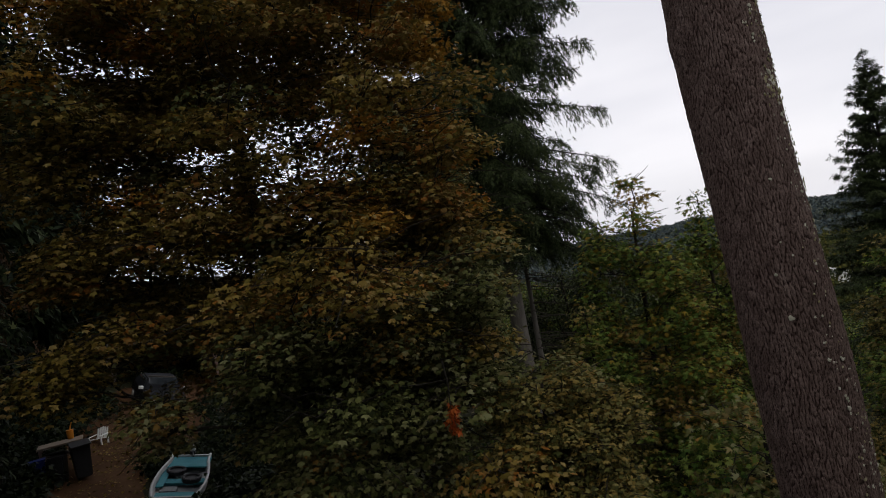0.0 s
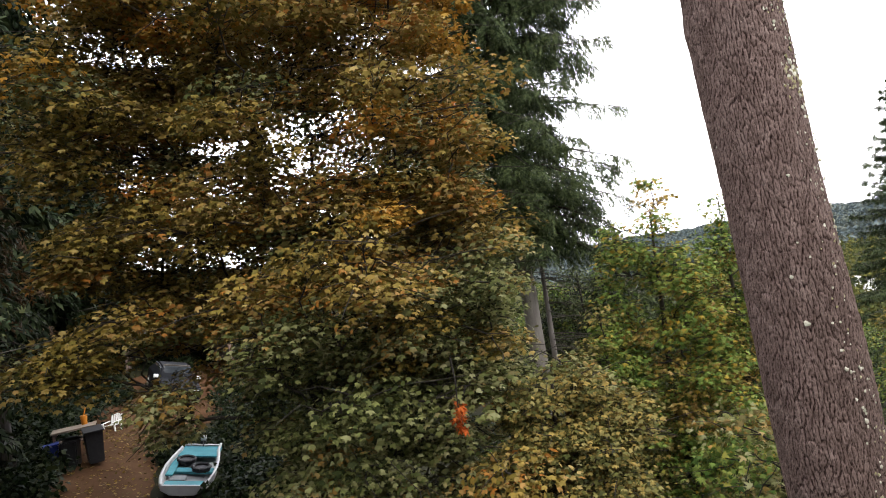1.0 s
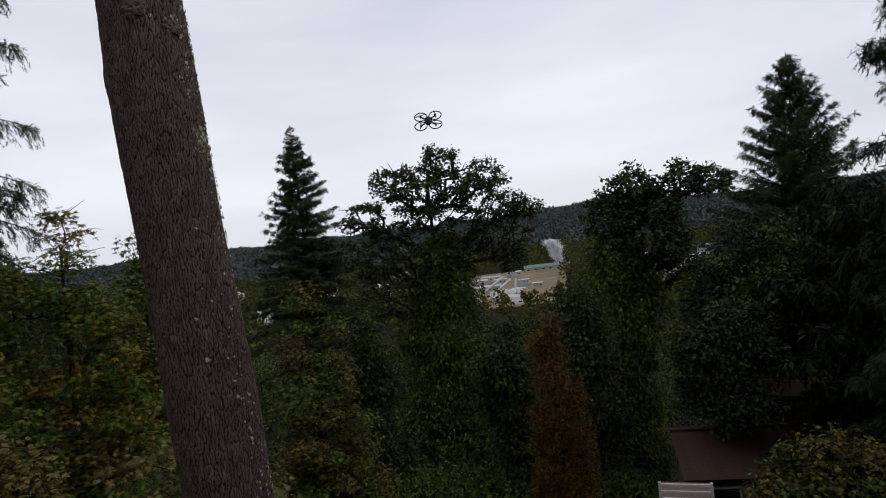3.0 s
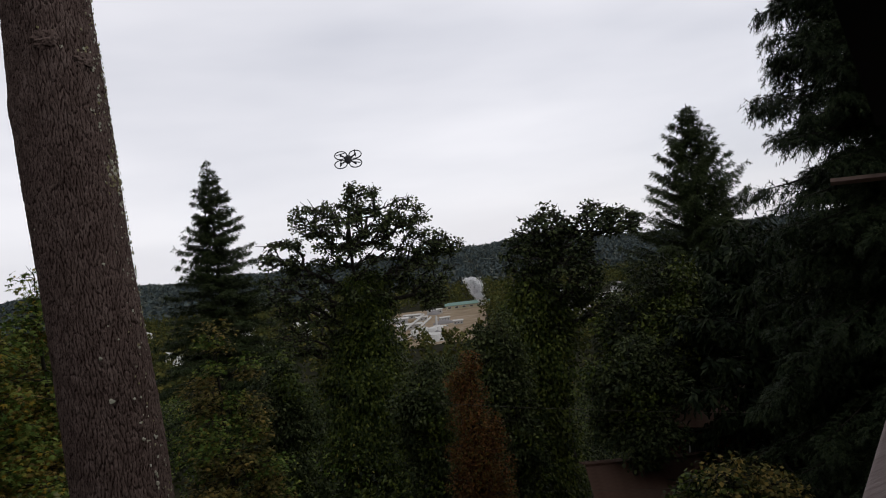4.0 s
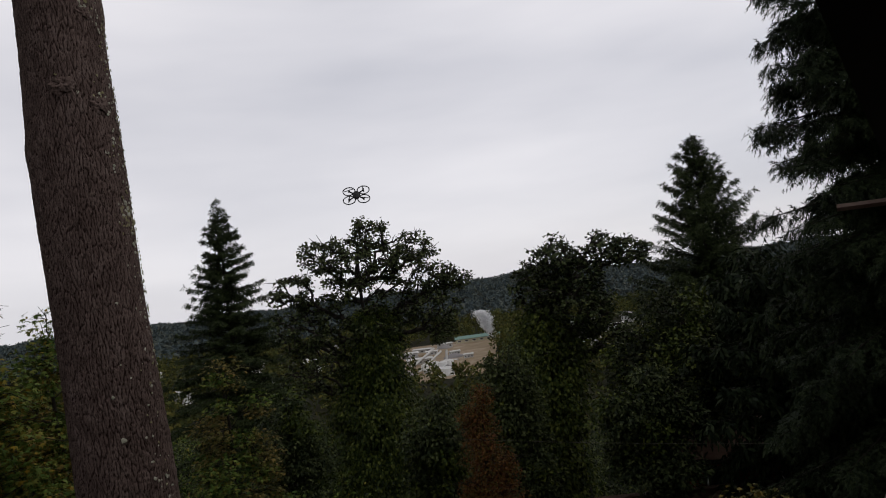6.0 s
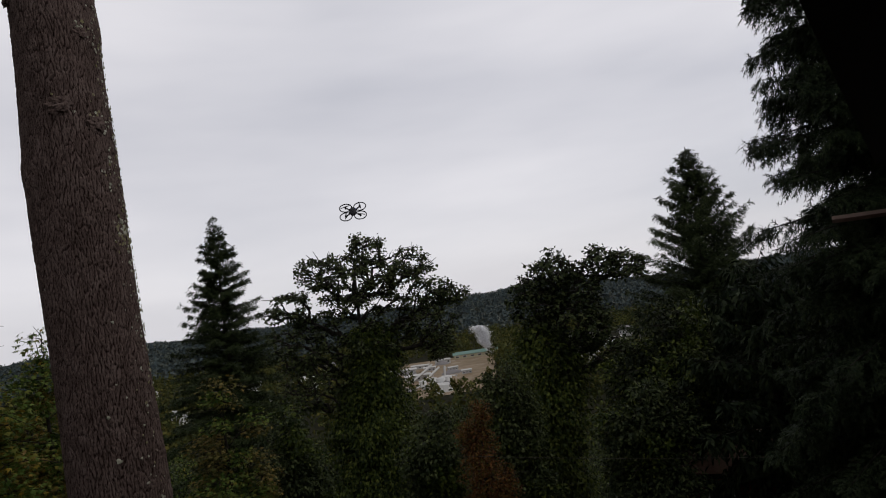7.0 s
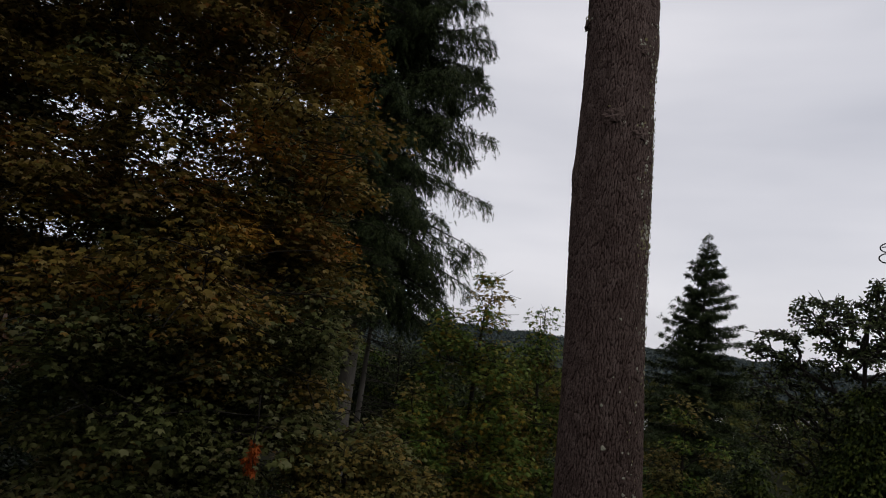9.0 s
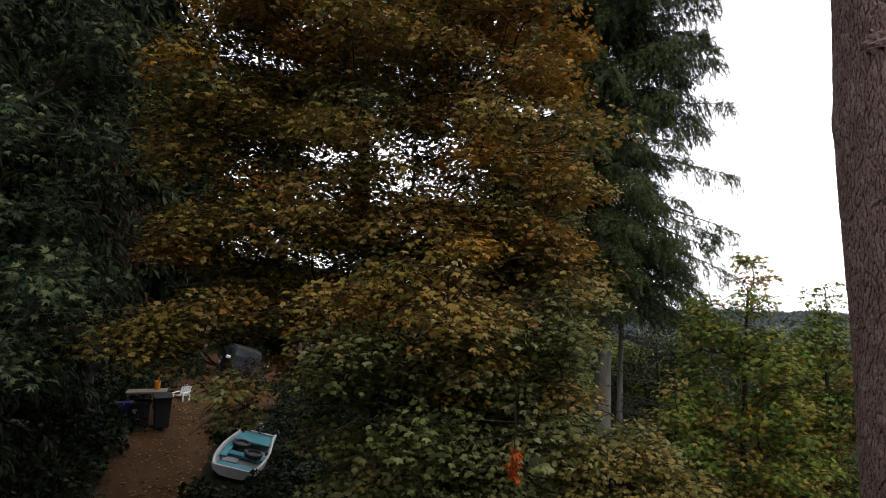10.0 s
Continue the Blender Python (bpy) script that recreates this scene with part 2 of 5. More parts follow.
LEAF_MAPLE = (np.array([(0, 0, 0), (-0.25, 0.44, 0.03), (0, 1.0, -0.14), (0.25, 0.44, 0.03), (-0.42, 0.10, 0.0), (-0.74, 0.66, -0.10), (0.42, 0.10, 0.0), (0.74, 0.66, -0.10)]),
              np.array([(0, 3, 2), (0, 2, 1), (0, 5, 4), (0, 6, 7)]))
LEAF_PALM = (np.array([(0, 0, 0), (-0.20, 0.36, 0.03), (0, 1.0, -0.14), (0.20, 0.36, 0.03), (-0.62, 0.74, -0.08), (-0.34, 0.22, 0.02), (0.62, 0.74, -0.08), (0.34, 0.22, 0.02), (-0.66, 0.18, -0.10), (0.66, 0.18, -0.10), (-0.16, -0.04, 0.0), (0.16, -0.04, 0.0)]),
             np.array([(0, 3, 2, 1), (0, 1, 4, 5), (0, 7, 6, 3), (0, 5, 8, 10), (0, 11, 9, 7)]))
LEAF_FULL = (np.array([(0, 0, 0), (-0.44, 0.10, 0.0), (-0.66, 0.56, -0.10), (-0.24, 0.56, 0.05), (0, 1.0, -0.14), (0.24, 0.56, 0.05), (0.66, 0.56, -0.10), (0.44, 0.10, 0.0)]),
             np.array([(0, 3, 2, 1), (0, 5, 4, 3), (0, 7, 6, 5)]))
LEAF_BROAD = (np.array([(0, 0, 0), (-0.46, 0.42, 0.04), (0, 1.0, -0.12), (0.46, 0.42, 0.04)]), np.array([(0, 3, 2, 1)]))
LEAF_OVAL = (np.array([(0, 0, 0), (-0.28, 0.45, 0.05), (0, 1.0, -0.12), (0.28, 0.45, 0.05)]), np.array([(0, 3, 2, 1)]))
LEAF_SPRIG = (np.array([(-0.15, 0.0, 0), (0.15, 0.0, 0), (0.0, 1.0, -0.16), (-0.04, 0.05, 0.01), (-0.01, 0.44, 0.01), (-0.29, 0.62, -0.10), (0.01, 0.15, 0.0), (0.03, 0.56, 0.0), (0.27, 0.78, -0.14)]),
              np.array([(0, 1, 2), (3, 4, 5), (6, 8, 7)]))
LEAF_TWIG = (np.array([(-0.05, 0.0, 0), (0.05, 0.0, 0), (0.0, 1.0, -0.12), (0, 0.08, 0), (0.03, 0.24, 0), (-0.30, 0.42, -0.05), (0, 0.40, 0), (0.02, 0.56, 0), (-0.24, 0.76, -0.08), (0, 0.20, 0), (-0.03, 0.36, 0), (0.30, 0.55, -0.05), (0, 0.52, 0), (-0.02, 0.66, 0), (0.21, 0.88, -0.08)]),
             np.array([(0, 1, 2), (3, 4, 5), (6, 7, 8), (9, 11, 10), (12, 14, 13)]))
LEAF_SPRAY = (np.array([(0, 0, 0), (-0.17, 0.5, 0.04), (0, 1.0, -0.10), (0.17, 0.5, 0.04)]), np.array([(0, 3, 2, 1)]))


def leaves(pos, point, normal, size, template):
    """Leaves at pos (n, 3), each pointing along point with its face to normal."""
    y = point / (np.linalg.norm(point, axis=1, keepdims=True) + 1e-9)
    z = normal - (normal * y).sum(1, keepdims=True) * y
    z /= np.linalg.norm(z, axis=1, keepdims=True) + 1e-9
    x = np.cross(y, z)
    T, F = template
    P = pos[:, None, :] + size[:, None, None] * (T[None, :, 0:1] * x[:, None] + T[None, :, 1:2] * y[:, None] + T[None, :, 2:3] * z[:, None])
    k = len(T)
    faces = (np.arange(len(pos))[:, None, None] * k + F[None]).reshape(-1, F.shape[1])
    return P.reshape(-1, 3), faces


def bough_leaves(rng, centre, radius, flat, count, size, template, droop=0.35, level=0.0):
    """One bough: leaves in flat, drooping layers round a centre."""
    d = rng.normal(size=(count, 3))
    d /= np.linalg.norm(d, axis=1, keepdims=True)
    r = rng.random(count) ** 0.45
    off = d * r[:, None] * radius
    off[:, 2] *= flat
    step = max(0.12, 0.36 * radius * flat)
    off[:, 2] += 0.45 * (np.round(off[:, 2] / step) * step - off[:, 2]) - 0.18 * (off[:, 0] ** 2 + off[:, 1] ** 2) / radius
    out = off / radius
    point = np.stack([out[:, 0], out[:, 1], np.full(count, -droop)], 1) + 0.55 * rng.normal(size=(count, 3))
    normal = np.stack([0.5 * out[:, 0], 0.5 * out[:, 1], np.full(count, 0.9 + 0.5 * level)], 1) + (0.42 - 0.10 * level) * rng.normal(size=(count, 3))
    return leaves(np.asarray(centre) + off, point, normal, size * rng.uniform(0.6, 1.15, count), template)


def bough_spots(rng, blobs, gap):
    """Places of the boughs, spread over ellipsoids (x, y, z, rx, ry, rz, count), most of them towards the outside."""
    got = []
    for x, y, z, rx, ry, rz, n in blobs:
        mine, tries = 0, 0
        while mine < n and tries < n * 30:
            tries += 1
            d = rng.normal(size=3); d /= np.linalg.norm(d)
            p = np.array([x, y, z]) + d * rng.uniform(0.35, 1.0) ** 0.6 * np.array([rx, ry, rz])
            if all(np.sum((p - q) ** 2) > gap * gap for q in got[-60:]):
                got.append(p); mine += 1
    return got


def limb_path(a, b, rng, sag=0.12, n=7):
    a, b = np.asarray(a, float), np.asarray(b, float)
    t = np.linspace(0, 1, n)[:, None]
    L = np.linalg.norm(b - a)
    p = a * (1 - t) + b * t
    p[:, 2] += (np.sin(t[:, 0] * np.pi) * sag * L)
    p[1:-1] += rng.normal(size=(n - 2, 3)) * 0.05 * L
    return p


def broadleaf(name, label, category, base, top, trunk_r, blobs, mats, seed, leaf=0.2, per=160, gap=0.9, radius=1.0, flat=0.4, template=LEAF_MAPLE, split=False,
              bark=None, keep=None, group="", limbs=True, low=0.25, stout=1.0, level=0.0):
    """A broadleaved tree: trunk, limbs to every bough, and boughs of single leaves. mats: (material, chooser of a bough) pairs."""
    rng = np.random.default_rng(seed)
    base, top = np.asarray(base, float), np.asarray(top, float)
    bark = bark or M_BARK_DARK
    t = thing(name, base, label, category, group)
    n = 14
    s = np.linspace(0, 1, n)
    axis = base * (1 - s[:, None]) + top * s[:, None]
    axis[1:-1, :2] += np.cumsum(rng.normal(size=(n - 2, 2)) * 0.05, axis=0) * (s[1:-1, None] * (1 - s[1:-1, None]) * 4)
    rad = trunk_r * (1 - 0.82 * s) * (1 + 0.5 * np.exp(-s * 16))
    v, f = tube(axis - base, rad, 10, 0.05, rng)
    part_np("trunk", v, f, bark, t, smooth=True)
    spots = bough_spots(rng, blobs, gap)
    if keep:
        spots = [p for p in spots if keep(p, rng)]
    wood, piles = [], {}

    def off_trunk(p):
        return np.min(np.linalg.norm(axis - p, axis=1))
    # every limb forks from the trunk or from a limb nearer to it
    spots = sorted(spots, key=off_trunk)
    nodes, along, owner = list(axis[int(low * n):n - 1]), [0.0] * (n - 1 - int(low * n)), [-1] * (n - 1 - int(low * n))
    paths, parent = [], []
    for k, p in enumerate(spots):
        q = np.array(nodes)
        d = np.linalg.norm(q - p, axis=1)
        best = int(np.argmin(d + 0.3 * np.array(along) + 1.2 * np.clip(q[:, 2] - p[2] + 0.25 * d, 0, None)))
        path = limb_path(nodes[best], p, rng)
        paths.append(path)
        parent.append(owner[best])
        for w in (3, 4, 5, 6):
            nodes.append(path[w])
            along.append(along[best] + d[best] * w / 6)
            owner.append(k)
    load = np.ones(len(spots))
    for k in range(len(spots) - 1, -1, -1):
        if parent[k] >= 0:
            load[parent[k]] += load[k]
    for k_spot, p in enumerate(spots):
        path = paths[k_spot]
        r0, r1 = [min(trunk_r * 0.45, stout * (0.006 + 0.010 * math.sqrt(w))) for w in (load[k_spot], load[k_spot] - 0.6)]
        tv, tf = tube(path - base, np.linspace(r0, r1, len(path)), 6)
        lv = [(tv, tf)]
        for _ in range(5):
            e = p + rng.normal(size=3) * radius * np.array([0.7, 0.7, 0.7 * flat])
            k = rng.integers(3, 6)
            q = limb_path(path[k], e, rng, 0.05, 4)
            lv.append(tube(q - base, stout * np.linspace(0.014, 0.005, 4), 4))
        if limbs:
            wood.append(merge(lv))
        for m, chooser in mats:
            if chooser(p, rng):
                break
        piles.setdefault(m.name, (m, []))[1].append((p, bough_leaves(rng, p - base, radius * rng.uniform(0.75, 1.25), flat, int(per * rng.uniform(0.7, 1.3)), leaf(p) if callable(leaf) else leaf, template, level=level)))
    if split:
        for w in wood:
            part_np("limb", *w, bark, t, smooth=True)
        for m, pile in piles.values():
            for p, lv in pile:
                tagged(part_np("leafy_bough", *lv, m, t), kind="stuff")
    else:
        if wood:
            tagged(part_np("limb_wood", *merge(wood), bark, t, smooth=True), kind="stuff")
        for m, pile in piles.values():
            tagged(part_np("crown", *merge([lv for _, lv in pile]), m, t), kind="stuff")
    return t


def conifer(name, label, base, height, radius, seed, crown_from=0.12, whorl=0.55, arms=5, mat=None, bark=None, droop=0.25, trunk_r=0.3, dense=26, sprig=0.34, hangs=0.6,
            split=False, shape=0.8, gaps=0.08, sway=(0, 0), group="", category="conifer", lift=0.25, template=LEAF_TWIG, low=0.45, fan=0.24):
    """A conifer: a straight trunk, whorls of boughs that leave it and droop, each with hanging sprigs of needles."""
    rng = np.random.default_rng(seed)
    mat, bark = mat or M_FIR, bark or M_BARK_DARK
    t = thing(name, base, label, category, group)
    zs = np.linspace(-0.3, height, 24)
    axis = np.stack([sway[0] * (zs / height), sway[1] * (zs / height), zs], 1)
    v, f = tube(axis, trunk_r * (1 - 0.96 * np.clip(zs / height, 0, 1)) + 0.01, 12, 0.04, rng)
    part_np("trunk", v, f, bark, t, smooth=True)
    arms_out, needles = [], []
    z = crown_from * height
    while z < height - 0.25:
        up = (z / height - crown_from) / (1 - crown_from)
        reach = radius * (1 - up) ** shape * min(1.0, low + up * 4)
        n = max(3, int(arms * (0.6 + 0.5 * (1 - up))))
        a0 = rng.random() * 6.28
        for k in range(n):
            if rng.random() < gaps:
                continue
            a = a0 + 6.283 * k / n + rng.normal() * 0.25
            L = max(0.25, reach * (0.42 + 0.76 * rng.random() ** 0.7))
            s = np.linspace(0, 1, 8)
            steep = lift + 0.55 * up - 0.10
            x = s * L
            h = steep * x - droop * (1.2 - up) * (x ** 2) / max(0.8, L) + 0.14 * L * np.clip(s - 0.75, 0, 1) * 2
            bend = rng.normal() * 0.12
            ca, sa = np.cos(a + bend * s), np.sin(a + bend * s)
            c = np.array([sway[0], sway[1]]) * z / height
            path = np.stack([c[0] + ca * x, c[1] + sa * x, z + rng.normal() * 0.12 + h], 1)
            arms_out.append(tube(path, np.linspace(0.018 + 0.012 * L, 0.006, 8), 5))
            # branchlets leave the bough on both sides and hang, with sprigs all along them
            nb = max(4, int(dense * L / 8))
            q0 = 0.06 + 0.94 * rng.random(nb) ** 0.8
            flip = rng.choice([-1.0, 1.0], nb)
            out = rng.uniform(0.35, 1.0, nb)
            ln = (0.16 + 0.05 * L + fan * L * (1 - q0) ** 0.8) * rng.uniform(0.5, 1.2, nb) + 0.25 * sprig
            fall = hangs * rng.uniform(0.25, 0.8, nb)
            m = nb * 8
            r = np.repeat(np.arange(nb), 8)
            u = np.tile((np.arange(8) + 0.5) / 8, nb)
            i = np.clip((q0[r] * 7).astype(int), 0, 6)
            w = (q0[r] * 7 - i)[:, None]
            side = np.stack([-sa[i], ca[i], np.zeros(m)], 1) * (flip * out)[r][:, None]
            fwd = np.stack([ca[i], sa[i], np.zeros(m)], 1)
            run = side + fwd * (1.15 - out)[r][:, None]
            down = np.array([[0, 0, -1.0]])
            pos = path[i] * (1 - w) + path[i + 1] * w + run * (u * ln[r])[:, None] + down * (fall[r] * ln[r] * u ** 1.7)[:, None] + rng.normal(size=(m, 3)) * 0.05 * sprig / 0.3
            point = run + down * (1.7 * fall[r] * u ** 0.7)[:, None] + 0.38 * rng.normal(size=(m, 3))
            normal = np.stack([0.3 * ca[i], 0.3 * sa[i], np.ones(m)], 1) + 0.5 * rng.normal(size=(m, 3))
            needles.append(leaves(pos, point, normal, sprig * min(1.0, 0.5 + 0.4 * L) * rng.uniform(0.6, 1.3, m), template))
        z += whorl * rng.uniform(0.7, 1.3) * (0.6 + 0.5 * (1 - up))
    if split:
        for (bv, bf), nd in zip(arms_out, needles):
            b = tagged(part_np("bough", *nd, mat, t), kind="stuff")
            part_np("branch", bv, bf, M_BARK_DARK, b)
    else:
        tagged(part_np("branch_wood", *merge(arms_out), M_BARK_DARK, t), kind="stuff")
        tagged(part_np("crown", *merge(needles), mat, t), kind="stuff")
    return t


def always(p, rng):
    return True


def share(q):
    return lambda p, rng: rng.random() < q


def stand(az, d, dz=-0.15):
    """A place on the ground at a bearing and distance."""
    p = spot(az, d)
    return (p.x, p.y, ground_at(p.x, p.y) + dz)


# ---- ground ----
def build_ground():
    rr = np.concatenate([np.linspace(0, 60, 81), 60 * np.geomspace(1.03, 80, 120)])
    na = 360
    aa = np.linspace(0, 2 * np.pi, na, endpoint=False)
    R, A = np.meshgrid(rr, aa, indexing="ij")
    X, Y = R * np.sin(A), R * np.cos(A)
    V = np.stack([X, Y, land(X, Y)], -1).reshape(-1, 3)
    i, j = np.meshgrid(np.arange(len(rr) - 1), np.arange(na), indexing="ij")
    j2 = (j + 1) % na
    F = np.stack([i * na + j, (i + 1) * na + j, (i + 1) * na + j2, i * na + j2], -1).reshape(-1, 4)
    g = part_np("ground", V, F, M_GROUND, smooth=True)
    tagged(g, "wooded slope of leaf litter falling to a valley", "ground", kind="structure")


build_ground()


def ribbon(name, pts, width, mat, lift, label, category, rag=0.15, seed=3):
    """A strip that lies on the ground along points."""
    rng = np.random.default_rng(seed)
    pts = np.asarray(pts, float)
    s = np.linspace(0, len(pts) - 1, 60)
    c = np.stack([np.interp(s, np.arange(len(pts)), pts[:, k]) for k in (0, 1)], 1)
    w = np.interp(s, np.arange(len(pts)), width)
    tan = np.gradient(c, axis=0)
    tan /= np.linalg.norm(tan, axis=1, keepdims=True)
    nrm = np.stack([tan[:, 1], -tan[:, 0]], 1)
    m = 13
    u = np.linspace(-0.5, 0.5, m)
    edge = 1 + rag * (np.sin(s * 5.1)[:, None] * 0.5 + rng.normal(size=(60, 1)) * 0.4)
    P = c[:, None, :] + nrm[:, None, :] * (u[None, :, None] * (w[:, None] * edge)[..., None])
    Z = land(P[..., 0], P[..., 1]) + lift - 0.05 * (np.abs(u)[None] > 0.49)
    V = np.concatenate([P, Z[..., None]], -1).reshape(-1, 3)
    i, j = np.meshgrid(np.arange(59), np.arange(m - 1), indexing="ij")
    F = np.stack([i * m + j, i * m + j + 1, (i + 1) * m + j + 1, (i + 1) * m + j], -1).reshape(-1, 4)
    return tagged(part_np(name, V, F, mat, smooth=True), label, category, kind="structure")


DRIVE = [spot(-64.5, 12), spot(-59.8, 18.5), spot(-57.2, 25), spot(-55.0, 29), spot(-52, 34), spot(-45, 42)]
ribbon("road", [(p.x, p.y) for p in DRIVE], [2.8, 2.3, 2.4, 4.6, 5.6, 5.0], M_DIRT, 0.07, "brown packed-dirt drive with leaf litter climbing the slope", "drive")


# ---- near fir trunk ----
def worley(u, v, cu, cv, nu, seed):
    """Distance to the edge of stretched cells on a sheet that closes round in u (nu cells)."""
    rng = np.random.default_rng(seed)
    nv = int(v.max() / cv) + 4
    ju, jv = rng.random((nu, nv)), rng.random((nu, nv))
    hh = rng.random((nu, nv))
    gu, gv = u / cu, v / cv + 1
    iu, iv = np.floor(gu).astype(int), np.floor(gv).astype(int)
    f1 = np.full(u.shape, 9.0); f2 = f1.copy(); h = np.zeros(u.shape)
    for a in (-1, 0, 1):
        for b in (-1, 0, 1):
            cu_, cv_ = (iu + a) % nu, np.clip(iv + b, 0, nv - 1)
            d = np.hypot(iu + a + ju[cu_, cv_] - gu, iv + b + jv[cu_, cv_] - gv)
            closer = d < f1
            f2 = np.where(closer, f1, np.minimum(f2, d))
            h = np.where(closer, hh[cu_, cv_], h)
            f1 = np.where(closer, d, f1)
    return f2 - f1, h


TRUNK_LEAN = (-0.036, 0.004)


def trunk_axis(z):
    return -0.027 + TRUNK_LEAN[0] * (z - 9.2), 4.27 + TRUNK_LEAN[1] * (z - 9.0)


def trunk_radius(z):
    return 0.274 - 0.0075 * (z - 9.3)


def bark_height(u, v):
    """Flaky plates with narrow, mostly upright cracks, at three sizes."""
    wob = 0.004 * np.sin(v * 13 + 3 * np.sin(u * 9)) + 0.003 * np.sin(v * 41 + u * 61) + 0.002 * np.sin(v * 97 + u * 23)
    e1, h1 = worley(u + 0.9 * wob + 0.0022 * np.sin(v * 29 + 5 * np.sin(u * 21)), v + 0.014 * np.sin(u * 47) + 0.006 * np.sin(u * 151), 2.0 / 74, 0.125, 74, 5)
    e2, h2 = worley(u + 1.4 * wob, v + 0.008 * np.sin(u * 90), 2.0 / 96, 0.034, 96, 6)
    e3, h3 = worley(u + wob, v, 2.0 / 250, 0.013, 250, 7)
    rough = 0.6 + 0.4 * np.sin(u * 5 + 1.7 * np.sin(v * 1.3)) * np.sin(v * 2.1 + 1)
    plate = np.clip(e1 / 0.17, 0, 1)
    scale = np.clip(e2 / 0.22, 0, 1)
    return (0.0062 + 0.0045 * rough) * plate + 0.0035 * h1 * plate + 0.003 * scale + 0.0032 * h2 * scale * (0.5 + 0.5 * rough) + 0.0024 * h3


def near_trunk():
    t = thing("fir_tree", (trunk_axis(ground_at(0, 4.3))[0], 4.3, ground_at(0, 4.3) - 0.2), "tall fir trunk with grey-brown furrowed bark and pale lichen", "tree")
    base = np.array(t.location)
    # the stretch beside the deck, with its bark plates
    nu, z0, z1 = 310, 7.2, 11.8
    nz = int((z1 - z0) / 0.0095)
    zz = np.linspace(z0, z1, nz)
    Z, A = np.meshgrid(zz, np.concatenate([np.linspace(-3.6, 0.5, 262, endpoint=False), np.linspace(0.5, 2 * np.pi - 3.6, nu - 262, endpoint=False)]), indexing="ij")
    h = bark_height((A % (2 * np.pi)) / (2 * np.pi) * 2.0, Z - z0)
    burl = 0.010 * np.exp(-((Z - 10.48) / 0.09) ** 2) * np.clip(np.cos(A - 3.5), 0, 1) + 0.016 * np.exp(-((Z - 11.45) / 0.12) ** 2) * np.clip(np.cos(A + 0.3), 0, 1)
    lump = 0.008 * np.sin(Z * 3.1 + 1) * np.cos(A * 2) + 0.010 * np.sin(A * 3 + Z * 1.7)
    R = trunk_radius(Z) - 0.014 + h + burl + lump
    ax, ay = trunk_axis(Z)
    V = np.stack([ax + R * np.cos(A), ay + R * np.sin(A), Z], -1).reshape(-1, 3) - base
    i, j = np.meshgrid(np.arange(nz - 1), np.arange(nu), indexing="ij")
    j2 = (j + 1) % nu
    F = np.stack([i * nu + j, i * nu + j2, (i + 1) * nu + j2, (i + 1) * nu + j], -1).reshape(-1, 4)
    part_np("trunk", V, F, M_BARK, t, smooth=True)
    rng = np.random.default_rng(8)
    for name, a, b in (("lower_trunk", base[2] - 0.3, z0 + 0.02), ("upper_trunk", z1 - 0.02, 30.0)):
        zs = np.linspace(a, b, 40)
        x, y = trunk_axis(zs)
        rad = (trunk_radius(zs) + 0.25 * np.exp(-(zs - base[2]) * 1.2)) * np.clip((34 - zs) / 22, 0.1, 1)
        v, f = tube(np.stack([x, y, zs], 1) - base, rad, 32, 0.02, rng)
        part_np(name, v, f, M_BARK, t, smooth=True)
    # high boughs, above the view
    needles, arms = [], []
    for k in range(46):
        z = rng.uniform(19.5, 32)
        a = rng.random() * 6.28
        L = rng.uniform(1.5, 3.2) * (1.25 - (z - 19) / 16)
        s = np.linspace(0, 1, 6)
        c = np.array([*trunk_axis(z), z]) - base
        path = c + np.stack([np.cos(a) * s * L, np.sin(a) * s * L, 0.3 * s * L - 0.4 * s * s * L], 1)
        arms.append(tube(path, np.linspace(0.05, 0.01, 6), 5))
        m = int(40 * L)
        q = rng.integers(1, 6, m)
        needles.append(leaves(path[q] + rng.normal(size=(m, 3)) * 0.2, rng.normal(size=(m, 3)) + [0, 0, -0.4], rng.normal(size=(m, 3)) + [0, 0, 1], 0.4 * rng.uniform(0.6, 1.2, m), LEAF_SPRIG))
    tagged(part_np("branch_wood", *merge(arms), M_BARK_DARK, t), kind="stuff")
    tagged(part_np("crown", *merge(needles), M_FIR, t), kind="stuff")

    def on_bark(az_face, z, out=0.0):
        """A place on the bark; az_face: degrees round from the side that faces the deck, positive to the right."""
        a = radians(-90 + az_face)
        x, y = trunk_axis(z)
        r = trunk_radius(z) + out
        return Vector((x + r * math.cos(a), y + r * math.sin(a), z)) - Vector(base), Vector((math.cos(a), math.sin(a), 0))

    def lichen(az_face, z, size, mat, seed):
        r = random.Random(seed)
        bm = bmesh.new()
        bmesh.ops.create_icosphere(bm, subdivisions=1, radius=size)
        p, nrm = on_bark(az_face, z, 0.006)
        q = nrm.to_track_quat("Z", "Y").to_matrix()
        for v in bm.verts:
            v.co *= r.uniform(0.5, 1.3)
            v.co.z *= 0.35
            v.co = q @ v.co + p
        part("lichen_patch", bm, mat, t)

    for az_face, z, size in ((6, 8.644, 0.021), (1, 8.911, 0.013), (46, 8.067, 0.018), (40, 7.95, 0.010), (36, 8.37, 0.013), (20, 9.48, 0.011), (14, 9.10, 0.008), (52, 7.81, 0.013),
                             (32, 8.63, 0.009), (24, 9.01, 0.008), (-60, 9.73, 0.010), (56, 8.35, 0.012)):
        lichen(az_face, z, size, M_LICHEN, int(z * 100))
